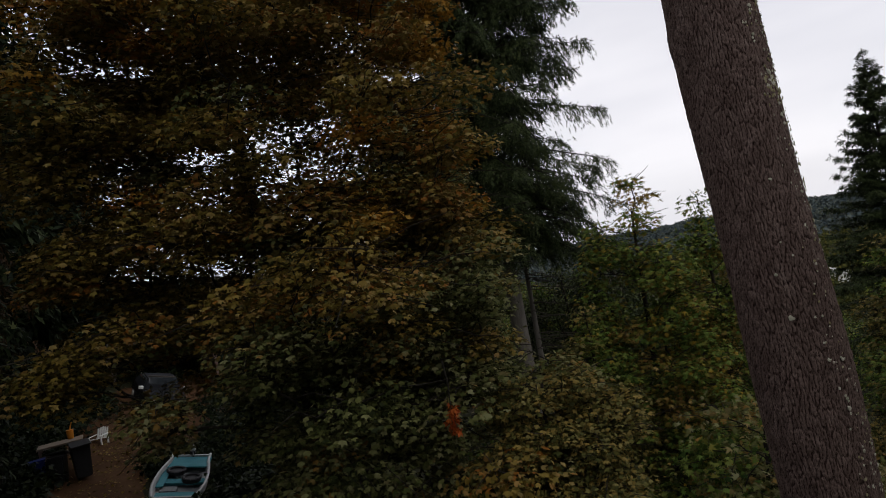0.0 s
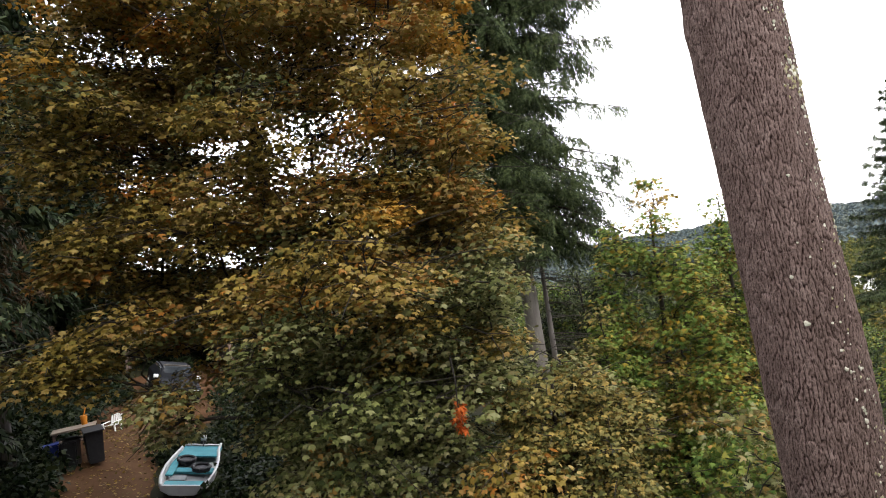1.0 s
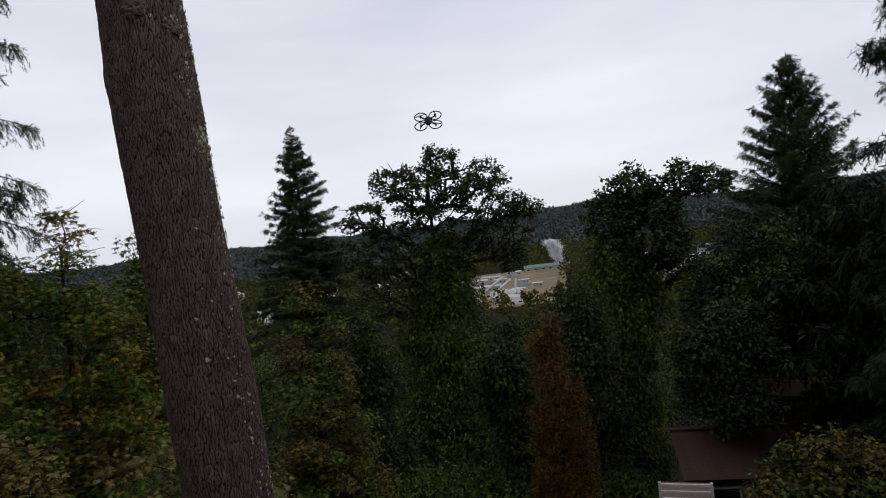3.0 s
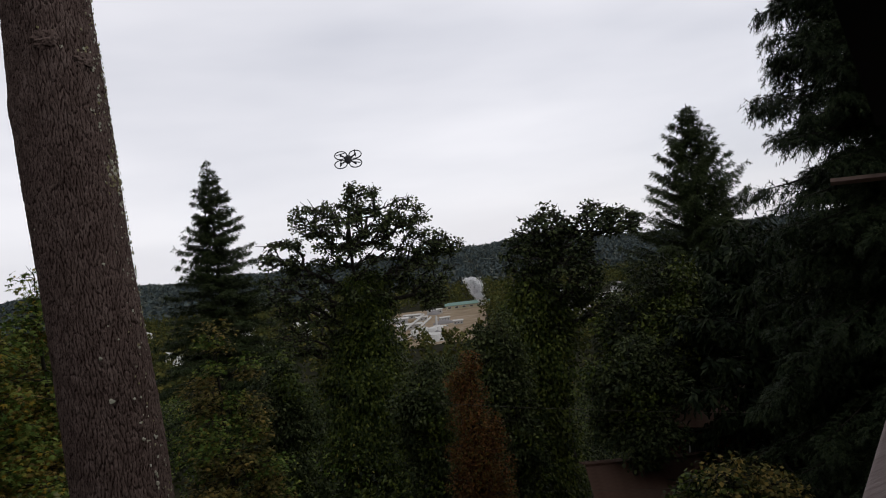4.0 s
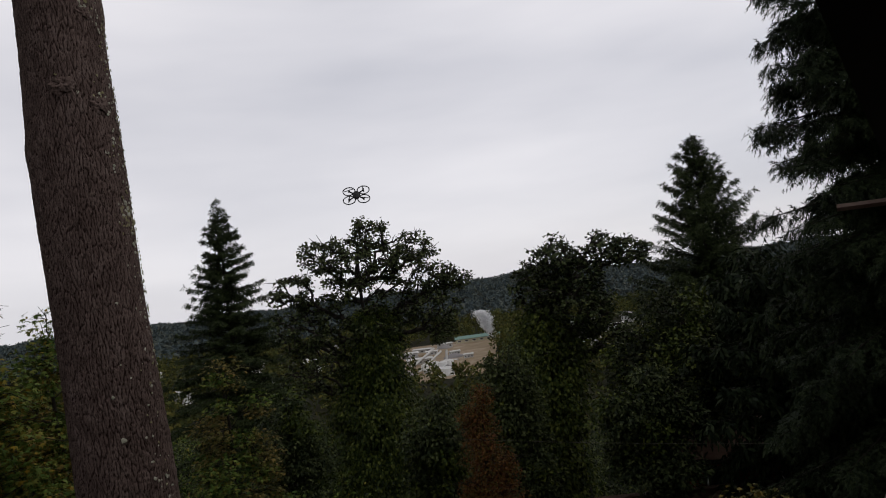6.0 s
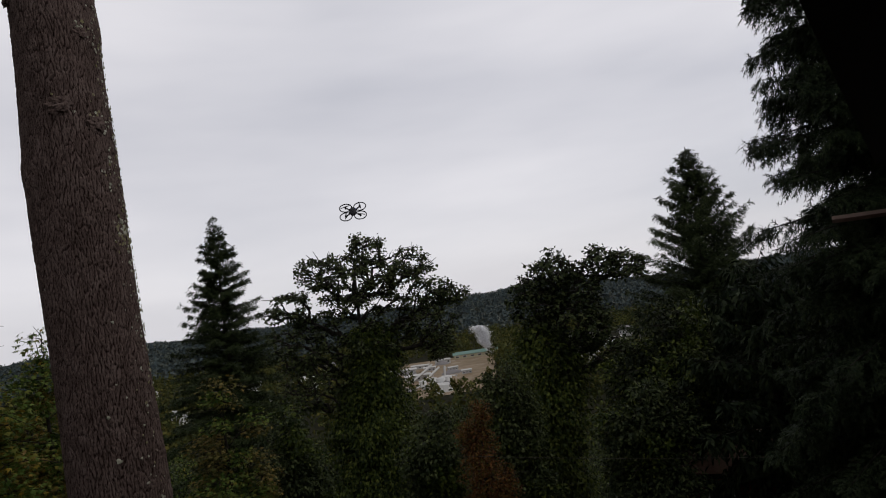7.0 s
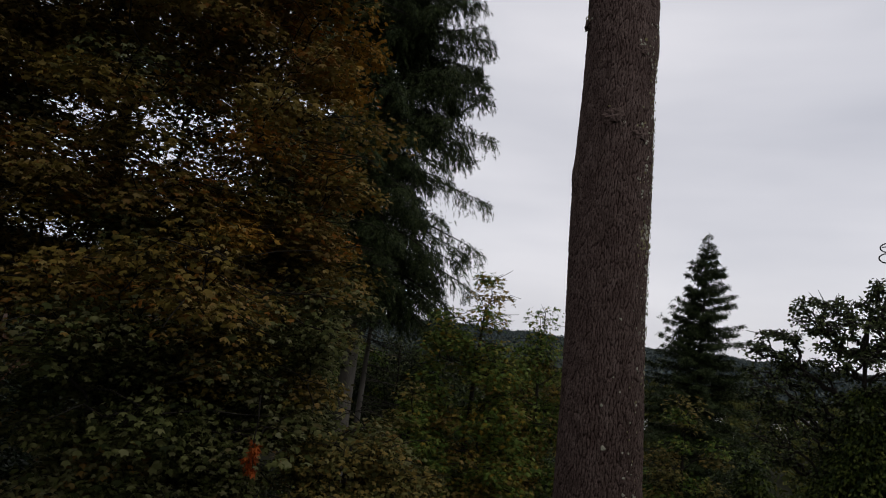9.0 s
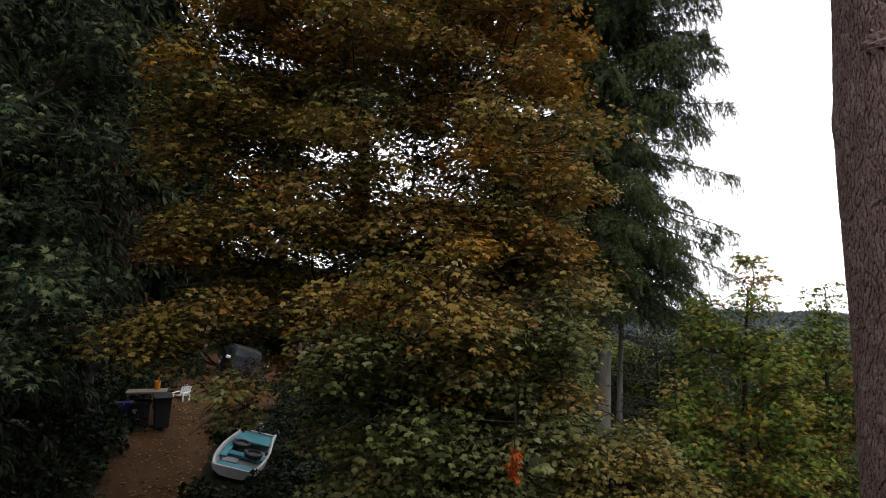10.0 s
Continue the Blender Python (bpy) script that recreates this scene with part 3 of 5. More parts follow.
    for k in range(640):
        a = rng.triangular(32, 76, 104)
        z = rng.uniform(7.0, 11.6)
        lichen(a, z, rng.uniform(0.004, 0.013), M_LICHEN if rng.random() < 0.65 else M_MOSS, k)
    for k in range(60):
        lichen(rng.normal(59, 9), rng.normal(10.03, 0.07), rng.uniform(0.006, 0.018), M_MOSS if rng.random() < 0.7 else M_LICHEN, 500 + k)
    # stubs of shed branches
    for az_face, z, size in ((39, 10.75, 0.046), (-4, 10.85, 0.052), (-84, 10.46, 0.034), (34, 11.35, 0.034), (-70, 11.6, 0.034)):
        bm = bmesh.new()
        bmesh.ops.create_icosphere(bm, subdivisions=4, radius=size)
        p, nrm = on_bark(az_face, z, 0.0)
        q = nrm.to_track_quat("Z", "Y").to_matrix()
        for v in bm.verts:
            v.co *= 1 + 0.55 * noise.noise(v.co * (1.7 / size)) + 0.35 * noise.noise(v.co * (4.5 / size))
            v.co.x *= 1.35
            v.co.z *= 0.55
            v.co = q @ v.co + p
        part("branch_stub", bm, M_BARK, t)
        for k in range(10):
            lichen(az_face + rng.normal() * 7, z + 0.03 + rng.normal() * 0.035, rng.uniform(0.008, 0.018), M_MOSS if k % 2 else M_LICHEN, 900 + k + int(z * 10))


near_trunk()

# ---- trees ----
C = spot(-41.5, 14.5)


def maple_keep(p, rng):
    d = Vector(p) - EYE
    az, el = math.degrees(math.atan2(d.x, d.y)), math.degrees(math.atan2(d.z, math.hypot(d.x, d.y)))
    if -54.4 < az < -52.0 and -12 < el < -6.2:
        return True
    if az < -46 and el < -3.0:
        return -63 < az and el > -6.2 and rng.random() < (0.22 if az > -57 else 0.75)
    if -56 < az < -47 and -3 <= el < -1.0:
        return rng.random() < 0.45
    if az > -23.6 and -9.5 < el < 1.0:
        return False
    if az < -60.0 and el > -1.0:
        return False
    if -57 < az < -33 and 3 < el < 16:
        # ragged openings between the sprays, most of them left of the trunk and round it
        open_here = noise.noise(Vector((az * 0.62, el * 0.70, 3.1)))
        return open_here < 0.06 or rng.random() < (0.55 if el < 7 else 0.25)
    return True


def maple_green(p, rng):
    return rng.random() < np.clip((11.5 - p[2]) / 5.0, 0.10, 0.92)


def maple_olive(p, rng):
    right = np.clip((p[0] - C.x) / 6, -1, 1)
    return rng.random() < 0.86 - 0.30 * right - 0.035 * (p[2] - 12)


m_base = stand(-39.5, 14.8)
S3 = spot(-53.2, 12.6, -7.6)
S1, S2, D1, D2 = spot(-54.0, 13.8, -4.6), spot(-60.5, 13.6, -2.6), spot(-29.5, 14.8, -2.5), spot(-37, 14.0, 1.0)
L1, L2, T1, R1, G1 = spot(-54.5, 14.5, 17), spot(-56, 14.2, 1), spot(-42, 14.5, 23), spot(-27.0, 14.5, 7), spot(-46.5, 14.3, 7.5)
broadleaf("maple_tree", "big maple turning from green to rusty orange above the drive", "tree", m_base, (C.x - 0.9, C.y - 0.2, 19.5), 0.24,
          [(C.x + 0.2, C.y, 12.6, 4.8, 4.4, 6.6, 270), (C.x + 0.3, C.y + 0.2, 8.4, 4.5, 4.6, 3.4, 90), (C.x + 2.8, C.y + 1.8, 5.0, 3.2, 3.2, 2.8, 60), (C.x + 1.0, C.y - 0.6, 4.2, 3.2, 3.2, 2.2, 50),
           (L1.x, L1.y, L1.z, 1.9, 1.9, 2.6, 34), (L2.x, L2.y, L2.z, 1.3, 1.6, 1.6, 16), (T1.x, T1.y, T1.z, 4.6, 3.6, 2.4, 85), (R1.x, R1.y, R1.z, 1.0, 1.4, 2.6, 26), (G1.x, G1.y, G1.z, 3.0, 2.2, 1.9, 24), (S1.x, S1.y, S1.z, 0.9, 0.7, 0.6, 9), (S3.x, S3.y, S3.z, 0.1, 0.1, 0.3, 1), (S2.x, S2.y, S2.z, 0.8, 0.7, 0.5, 8), (D1.x, D1.y, D1.z, 2.4, 2.4, 2.6, 55), (D2.x, D2.y, D2.z, 3.4, 2.6, 2.2, 45), (C.x - 0.6, C.y - 0.6, 12.2, 3.6, 2.0, 3.0, 60)],
          [(M_MAPLE_GREEN, maple_green), (M_MAPLE_OLIVE, maple_olive), (M_MAPLE_RUST, always)], 21, leaf=lambda p: 0.130 if p[2] < 7 else 0.108, per=320, gap=0.5, level=1.0, radius=0.92, flat=0.42, template=LEAF_FULL, split=True, keep=maple_keep, low=0.2)

conifer("fir_tree", "tall dark fir with drooping boughs and a pale bare lower trunk", stand(-21.4, 28), 34, 4.9, 31, low=0.8, crown_from=0.285, whorl=0.28, arms=9, bark=M_BARK_PALE, droop=0.50, trunk_r=0.40,
        dense=150, sprig=0.27, hangs=1.9, fan=0.22, shape=0.30, gaps=0.32, split=True, group="firs on the slope")
F2 = spot(8.5, 70)
conifer("fir_tree", "slim pointed fir standing down the slope against the sky", (F2.x, F2.y, -10.8), 32.0, 8.9, 32, crown_from=0.16, whorl=0.72, arms=8, trunk_r=0.35, dense=115, sprig=0.42, fan=0.15, shape=0.95, gaps=0.15, droop=0.3, hangs=0.6, lift=0.15, group="firs on the slope")
F3 = spot(50.1, 60)
conifer("fir_tree", "broad pointed fir with upswept boughs beyond the houses", (F3.x, F3.y, ground_at(F3.x, F3.y) - 0.2), 19.7 - ground_at(F3.x, F3.y), 9.8, 33, crown_from=0.2, whorl=0.50, arms=9, trunk_r=0.4, dense=110, sprig=0.36, fan=0.13, droop=0.2, shape=0.88,
        gaps=0.15, lift=0.34, hangs=0.5, group="firs on the slope")
F4 = spot(65.6, 19)
conifer("fir_tree", "large dark fir with long drooping boughs close to the house", (F4.x, F4.y, ground_at(F4.x, F4.y) - 0.2), 25, 4.15, 34, crown_from=0.14, low=1.0, whorl=0.27, arms=10, mat=M_CEDAR, droop=0.44, trunk_r=0.40, dense=210, sprig=0.23, fan=0.20,
        hangs=1.3, shape=0.42, gaps=0.12, split=True, lift=0.06, group="firs on the slope")
# The cedars at -93 and -86 are unseen, added to shade the drive.
for az, d, h, r, sd, dn, sp, words in ((54, 27, 13.5, 4.6, 35, 70, 0.34, "dark cedar with drooping sprays over the bank"), (-70, 21, 26, 5.0, 36, 80, 0.28, "dark cedar with drooping sprays beside the drive"),
                                      (-80, 15, 22, 4.4, 37, 90, 0.22, "dark cedar in deep shade at the edge of the wood"), (-66, 34, 30, 5.2, 38, 36, 0.6, "dark cedar behind the cluttered bench"),
                                      (-74, 29, 28, 5.5, 39, 36, 0.6, "tall dark cedar deep in the wood"), (-58.5, 44, 18, 4.6, 40, 30, 0.6, "dark cedar behind the parked car"), (63, 30, 17, 4.5, 49, 55, 0.36, "dark cedar behind the red house"), (70.5, 27, 30, 5.0, 59, 44, 0.45, "tall dark cedar behind the drooping fir"), (-61.5, 40, 36, 5.0, 58, 36, 0.6, "tall cedar closing the view above the drive"), (-93, 17, 20, 5.0, 56, 26, 0.6, "cedar added out of view beside the house to shade the drive"), (-86, 26, 30, 5.5, 57, 22, 0.7, "cedar added out of view uphill to shade the drive")):
    conifer("cedar_tree", words, stand(az, d), h, r, sd, crown_from=0.08, whorl=0.5, arms=7, mat=M_CEDAR, droop=0.5, dense=dn, sprig=sp, hangs=1.5, shape=0.45, group="cedars", template=LEAF_SPRAY)
conifer("dead_cedar", "small cedar with brown dying sprays", stand(-64.2, 23), 11.5, 1.9, 60, crown_from=0.3, whorl=0.5, arms=6, mat=M_BROWN_SPRAY, droop=0.6, dense=40, sprig=0.35, hangs=1.5, shape=0.6)


def round_tree(name, label, az, d, el_top, half_az, el_low, mats, seed, n=30, group="", category="tree", **kw):
    """A broadleaved tree whose crown spans the given bearings and elevations from the deck."""
    c = spot(az, d)
    top, low = EYE.z + d * math.tan(radians(el_top)), EYE.z + d * math.tan(radians(el_low))
    r = d * math.tan(radians(half_az))
    g = ground_at(c.x, c.y) - 0.2
    low = max(low, g + 0.5)
    mid = (top + low) / 2
    rng = np.random.default_rng(seed + 7)
    hz = (top - low) / 2
    blobs = []
    if ("maple" in name and el_top > -9) or "russet" in name:
        # a leading shoot and a few lower ones, each narrowing upwards
        shoots = [(0.0, 0.0, top, 0.9)] + [(0.62 * math.cos(2.1 * k + seed), 0.62 * math.sin(2.1 * k + seed), top - (0.14 + 0.10 * k) * (top - low), 0.55) for k in range(4)]
        for ox, oy, peak, wide in shoots:
            for u in (0.08, 0.22, 0.36, 0.5, 0.63, 0.75, 0.86, 0.95):
                w = wide * r * (1 - u) ** 0.8
                blobs.append((c.x + ox * r * (1 - 0.3 * u), c.y + oy * r * (1 - 0.3 * u), low + u * (peak - low), w, w, 0.07 * (peak - low), max(2, int(n * wide * (1 - u) * 0.11))))
    else:
        blobs.append((c.x, c.y, mid, r * 0.72, r * 0.72, hz * 0.92, n // 2))
        for k in range(6):
            a, q = k * 1.05 + rng.random(), rng.uniform(-0.8, 0.55)
            blobs.append((c.x + 0.6 * r * math.cos(a), c.y + 0.6 * r * math.sin(a), mid + q * hz, r * rng.uniform(0.3, 0.5), r * rng.uniform(0.3, 0.5), hz * rng.uniform(0.2, 0.42), n // 11))
    return broadleaf(name, label, category, (c.x, c.y, g), (c.x, c.y, top - 0.12 * (top - low)), kw.pop("trunk_r", 0.16), blobs, mats, seed, group=group, **kw)


round_tree("young_maple", "young maple with yellow-green leaves touched with orange", -10.0, 19, 4.6, 7.4, -20, [(M_YOUNG, share(0.9)), (M_MAPLE_OLIVE, always)], 41, n=150, leaf=0.135, per=150, template=LEAF_PALM, level=0.7, gap=0.4, radius=0.62, flat=0.5, group="young maples")
round_tree("young_maple", "small maple with pale green leaves by the fir trunk", -4.8, 21, 2.0, 4.4, -20, [(M_YOUNG, share(0.8)), (M_MAPLE_OLIVE, always)], 42, n=85, leaf=0.13, per=170, template=LEAF_PALM, gap=0.38, radius=0.7, flat=0.6, group="young maples")
round_tree("young_maple", "light green young maple in front of the pale fir trunk", -15.6, 17.5, -6.2, 4.6, -24, [(M_YOUNG, share(0.7)), (M_VINE, always)], 86, n=110, leaf=0.130, per=150, template=LEAF_PALM, level=0.7, gap=0.4, radius=0.6, flat=0.5, group="young maples")
round_tree("dark_oak", "shaded oak thicket behind the pale fir trunk", -17.0, 33, -1.0, 5.4, -16, [(M_OAK_LIT, share(0.5)), (M_GROUND_LEAF, share(0.6)), (M_YOUNG, always)], 87, n=110, leaf=0.2, per=190, gap=0.6, radius=0.8, flat=0.7, template=LEAF_OVAL, group="oaks")
round_tree("dark_oak", "shaded oak filling the slope beside the tall fir", -12.8, 37, 0.2, 5.0, -14, [(M_OAK_LIT, share(0.6)), (M_IVY, always)], 88, n=110, leaf=0.2, per=190, gap=0.6, radius=0.8, flat=0.7, template=LEAF_OVAL, group="oaks")
round_tree("vine_maple", "vine maple with small pale yellowing leaves", -20.5, 13, -9.5, 8.4, -27, [(M_VINE, always)], 43, n=150, leaf=0.105, per=250, gap=0.34, radius=0.55, flat=0.42, template=LEAF_FULL, level=0.6, group="vine maples")
round_tree("young_maple", "yellow-green maple below the slim fir", 7.5, 23, -3.6, 5.6, -26, [(M_YOUNG, share(0.35)), (M_VINE, always)], 44, n=130, leaf=0.135, per=150, template=LEAF_PALM, level=0.7, gap=0.42, radius=0.66, flat=0.5, group="young maples")
round_tree("young_maple", "low dark-leaved maple at the foot of the slope", -3, 13.5, -14.5, 9, -32, [(M_MAPLE_GREEN, share(0.6)), (M_YOUNG, always)], 45, n=70, leaf=0.145, per=165, template=LEAF_PALM, gap=0.45, radius=0.85, flat=0.5, group="young maples")
round_tree("russet_tree", "narrow young tree with russet autumn leaves", 29.5, 21, -8.4, 3.3, -30, [(M_RED, always)], 46, n=110, leaf=0.105, per=330, gap=0.22, radius=0.5, flat=0.8, template=LEAF_OVAL, group="young trees")
round_tree("young_maple", "pale-leaved maple bush below the deck", 50.5, 15, -18.0, 5.0, -32, [(M_VINE, share(0.5)), (M_IVY, always)], 47, n=50, leaf=0.12, per=260, template=LEAF_BROAD, gap=0.4, radius=0.6, flat=0.6, group="young maples")
for az, d, el, half, lo, sd in ((25.4, 27, -8.6, 2.6, -24, 81), (32.6, 30, -5.6, 2.4, -22, 82), (12.6, 30, -7.0, 3.2, -22, 83), (43.5, 26, -9.0, 3.6, -20, 84), (28.2, 33, -9.4, 2.4, -20, 85)):
    round_tree("dark_oak", "bushy dark-leaved oak growing among ivy on the slope", az, d, el, half, lo, [(M_OAK_LIT, share(0.7)), (M_IVY, always)], sd, n=90, leaf=0.2, per=190, gap=0.5, radius=0.7, flat=0.7, template=LEAF_OVAL, group="oaks")
round_tree("dark_oak", "oak in the shade of the firs, its leaf colour dimmed to match", 47.5, 31, -2.5, 6.5, -15.5, [(M_OAK_DIM, share(0.7)), (M_IVY, always)], 48, n=120, leaf=0.23, per=260, gap=0.6, radius=1.1, flat=0.7, template=LEAF_OVAL, group="oaks", trunk_r=0.25)


def oak(label, az, d, blobs, seed, trunk_top, ivy=(), trunk_r=0.4):
    c = spot(az, d)
    g = ground_at(c.x, c.y) - 0.2
    right = Vector((math.cos(radians(az)), -math.sin(radians(az)), 0))

    def at(b_az, el, half, rz, n):
        p = spot(b_az, d / max(0.2, math.cos(radians(b_az - az))), el)
        r = d * math.tan(radians(half))
        return (p.x, p.y, p.z, r, r, d * math.tan(radians(rz)), int(1.7 * n))
    top = spot(az, d, trunk_top)
    t = broadleaf("oak_tree", label, "tree", (c.x, c.y, g), top, trunk_r, [at(*b) for b in blobs], [(M_OAK_LIT, always)], seed, leaf=0.22, per=48, gap=0.62, radius=0.50, flat=0.7, template=LEAF_BROAD, group="oaks", low=0.4, stout=2.6)
    if ivy:
        rng = np.random.default_rng(seed + 100)
        lv = []
        for b in ivy:
            x, y, z, rx, ry, rz, n = at(*b)
            for _ in range(n):
                h = rng.uniform(-1, 1)
                a = rng.random() * 6.28
                r = rx * (1 - 0.55 * max(0, h) ** 2) * rng.uniform(0.45, 1.2)
                p = np.array([x + r * math.cos(a) - c.x, y + r * math.sin(a) - c.y, z + h * rz - g])
                m = 90
                off = rng.normal(size=(m, 3)) * [0.36, 0.36, 0.30]
                outw = np.array([math.cos(a), math.sin(a), 0])
                lv.append(leaves(p + off, off * 0.6 + outw * 0.5 + [0, 0, -0.8] + 0.4 * rng.normal(size=(m, 3)), outw + [0, 0, 0.7] + 0.5 * rng.normal(size=(m, 3)), 0.24 * rng.uniform(0.6, 1.2, m), LEAF_OVAL))
        tagged(part_np("ivy", *merge(lv), M_IVY, t, "dark green ivy climbing over the trunk"), kind="stuff")
    return t


oak("dark spreading oak with an ivy-clad trunk against the sky", 20.0, 42,
    [(21.2, 5.2, 1.9, 1.4, 13), (17.0, 3.8, 2.0, 1.5, 13), (25.0, 3.4, 2.0, 1.5, 13), (14.0, 1.0, 2.0, 1.6, 13), (28.3, 0.2, 1.5, 1.0, 9), (20.5, 2.6, 4.8, 2.0, 26), (20.5, 0.2, 4.8, 2.2, 24), (26.6, 0.8, 1.8, 1.4, 10),
     (14.6, -2.4, 2.8, 2.2, 22), (25.8, -1.8, 2.6, 1.8, 20), (15.4, -5.8, 3.4, 2.8, 26), (20.5, -3.4, 3.4, 2.2, 18), (26.6, -4.2, 1.6, 1.0, 8)],
    51, 3.0, ivy=[(20.8, -5.6, 2.2, 4.0, 110), (19.8, -12, 3.7, 5.0, 230), (19.6, -20, 4.2, 6.0, 190)])
oak("dark ivy-covered oak with a crooked bare tip", 37.5, 36,
    [(37.6, 1.1, 2.2, 1.6, 18), (35.4, -1.6, 2.0, 2.4, 24), (41.5, 1.2, 1.7, 1.3, 13), (38.8, -3.6, 3.2, 2.6, 36), (43.8, 0.6, 1.7, 1.2, 14), (39.2, -1.0, 2.0, 1.8, 16), (36, -7, 2.8, 3, 26), (42, -6.8, 3, 1.6, 18)],
    52, 1.5, ivy=[(35.8, -9, 2.6, 5, 150), (35.3, -18, 2.9, 6.5, 180)])


def undergrowth(name, label, az0, az1, d0, d1, n, mats, seed, h=(1.0, 2.6), leaf=0.16, template=LEAF_BROAD, avoid=None, per=280):
    """Bushes that cover the slope; one thing of many leaves."""
    rng = np.random.default_rng(seed)
    piles = {}
    for _ in range(n):
        az, d = rng.uniform(az0, az1), math.sqrt(rng.uniform(d0 * d0, d1 * d1))
        p = spot(az, d)
        if avoid and avoid(az, d):
            continue
        g = ground_at(p.x, p.y)
        for m, chooser in mats:
            if chooser(p, rng):
                break
        hh = rng.uniform(*h)
        lv = bough_leaves(rng, (p.x, p.y, g + hh * 0.45), 0.55 + hh * 0.35, 0.75, per, leaf, template)
        piles.setdefault(m.name, (m, []))[1].append(lv)
    for m, pile in piles.values():
        tagged(part_np(name, *merge(pile), m), label, "bushes", kind="stuff")


def on_drive(az, d):
    p = spot(az, d)
    best = 99
    for a, b in zip(DRIVE, DRIVE[1:]):
        ab = b - a
        t = max(0, min(1, (p - a).dot(ab) / ab.dot(ab)))
        q = a + ab * t
        best = min(best, math.hypot(p.x - q.x, p.y - q.y))
    return best < 1.35 or (19.4 < d < 23.6 and -55.2 < az < -50.0) or (26 < d < 37 and -56.5 < az < -49.5)


undergrowth("undergrowth", "mixed green bushes covering the slope", -26, 46, 15, 34, 420, [(M_IVY, share(0.65)), (M_OAK_DIM, share(0.5)), (M_YOUNG, always)], 61, avoid=lambda az, d: az > 36 and 17 < d < 34)
undergrowth("slope_trees", "crowns of oaks and maples down the slope", -30, 62, 34, 75, 420, [(M_OAK_DIM, share(0.55)), (M_IVY, share(0.8)), (M_YOUNG, always)], 65, h=(3.0, 7.5), per=330, leaf=0.28, template=LEAF_OVAL, avoid=lambda az, d: az > 36 and d < 42)
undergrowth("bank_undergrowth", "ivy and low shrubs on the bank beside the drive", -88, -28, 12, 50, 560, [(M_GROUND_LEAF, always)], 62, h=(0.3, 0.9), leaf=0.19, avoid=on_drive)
undergrowth("hillside_trees", "tree tops lower down the slope", -30, 62, 75, 130, 330, [(M_OAK_DIM, share(0.45)), (M_IVY, share(0.7)), (M_YOUNG, always)], 63, h=(5.0, 9.5), per=420, leaf=0.38, template=LEAF_OVAL)
undergrowth("valley_side_trees", "tree tops at the foot of the slope", -30, 62, 130, 270, 520, [(M_OAK_DIM, share(0.45)), (M_IVY, share(0.7)), (M_YOUNG, always)], 68, h=(6.0, 12.0), per=220, leaf=0.68, template=LEAF_OVAL)
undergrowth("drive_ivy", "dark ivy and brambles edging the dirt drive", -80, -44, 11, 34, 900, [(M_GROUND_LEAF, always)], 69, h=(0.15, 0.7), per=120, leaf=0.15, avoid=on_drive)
undergrowth("wood_edge", "dark trees closing the wood up the slope", -120, -58, 46, 80, 220, [(M_OAK_DIM, share(0.5)), (M_IVY, always)], 66, h=(4.0, 14.0), leaf=0.5, template=LEAF_OVAL)
undergrowth("wood_margin", "low dark bushes at the top of the drive", -60, -44, 46, 75, 120, [(M_OAK_DIM, share(0.5)), (M_IVY, always)], 64, h=(1.2, 3.2), leaf=0.35, template=LEAF_OVAL)
B = spot(-71, 11.5)
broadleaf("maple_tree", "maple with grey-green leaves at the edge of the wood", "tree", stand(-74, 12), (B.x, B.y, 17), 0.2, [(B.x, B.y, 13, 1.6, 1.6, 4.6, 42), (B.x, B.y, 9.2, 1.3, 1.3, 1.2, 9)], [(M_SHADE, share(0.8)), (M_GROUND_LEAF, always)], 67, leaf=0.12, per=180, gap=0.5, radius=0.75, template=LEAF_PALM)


# ---- valley and distance ----
M_TAN = material("bare_yard", [(0.09, 0.066, 0.036), (0.19, 0.14, 0.085), (0.34, 0.29, 0.23)], scale=0.06, detail=9)
M_PALE = material("pale_metal_siding", [(0.36, 0.35, 0.33), (0.50, 0.49, 0.46)], scale=0.3, stretch=(1, 1, 4))
M_CREAM = material("cream_siding", [(0.42, 0.38, 0.26), (0.52, 0.47, 0.33)], scale=0.3)
M_GREENROOF = material("green_metal_roof", [(0.10, 0.17, 0.14), (0.15, 0.23, 0.19)], scale=0.4, rough=0.5)
M_GREYROOF = material("grey_shingle_roof", [(0.13, 0.12, 0.12), (0.21, 0.20, 0.19)], scale=1.5, random_ob=0.5)
M_BROWNROOF = material("brown_shingle_roof", [(0.036, 0.019, 0.013), (0.062, 0.034, 0.023), (0.098, 0.059, 0.043)], scale=2.5, detail=8, bump=0.4, island=0.3)
M_REDWALL = material("red_barn_siding", [(0.10, 0.022, 0.014), (0.15, 0.035, 0.022)], scale=2, stretch=(4, 4, 0.5))
M_WHITE = material("white_paint", [(0.62, 0.62, 0.60), (0.78, 0.78, 0.76)], scale=5, rough=0.5)
M_BLACK = material("black_plastic", [(0.012, 0.012, 0.013), (0.026, 0.026, 0.028)], scale=9, rough=0.45)
M_GLASS = material("dark_window_glass", [(0.015, 0.018, 0.020), (0.03, 0.035, 0.04)], scale=2, rough=0.08, spec=0.6)
M_STEAM = material("steam", [(0.78, 0.78, 0.79), (0.90, 0.90, 0.90)], scale=1.0, rough=1.0, trans=0.5)


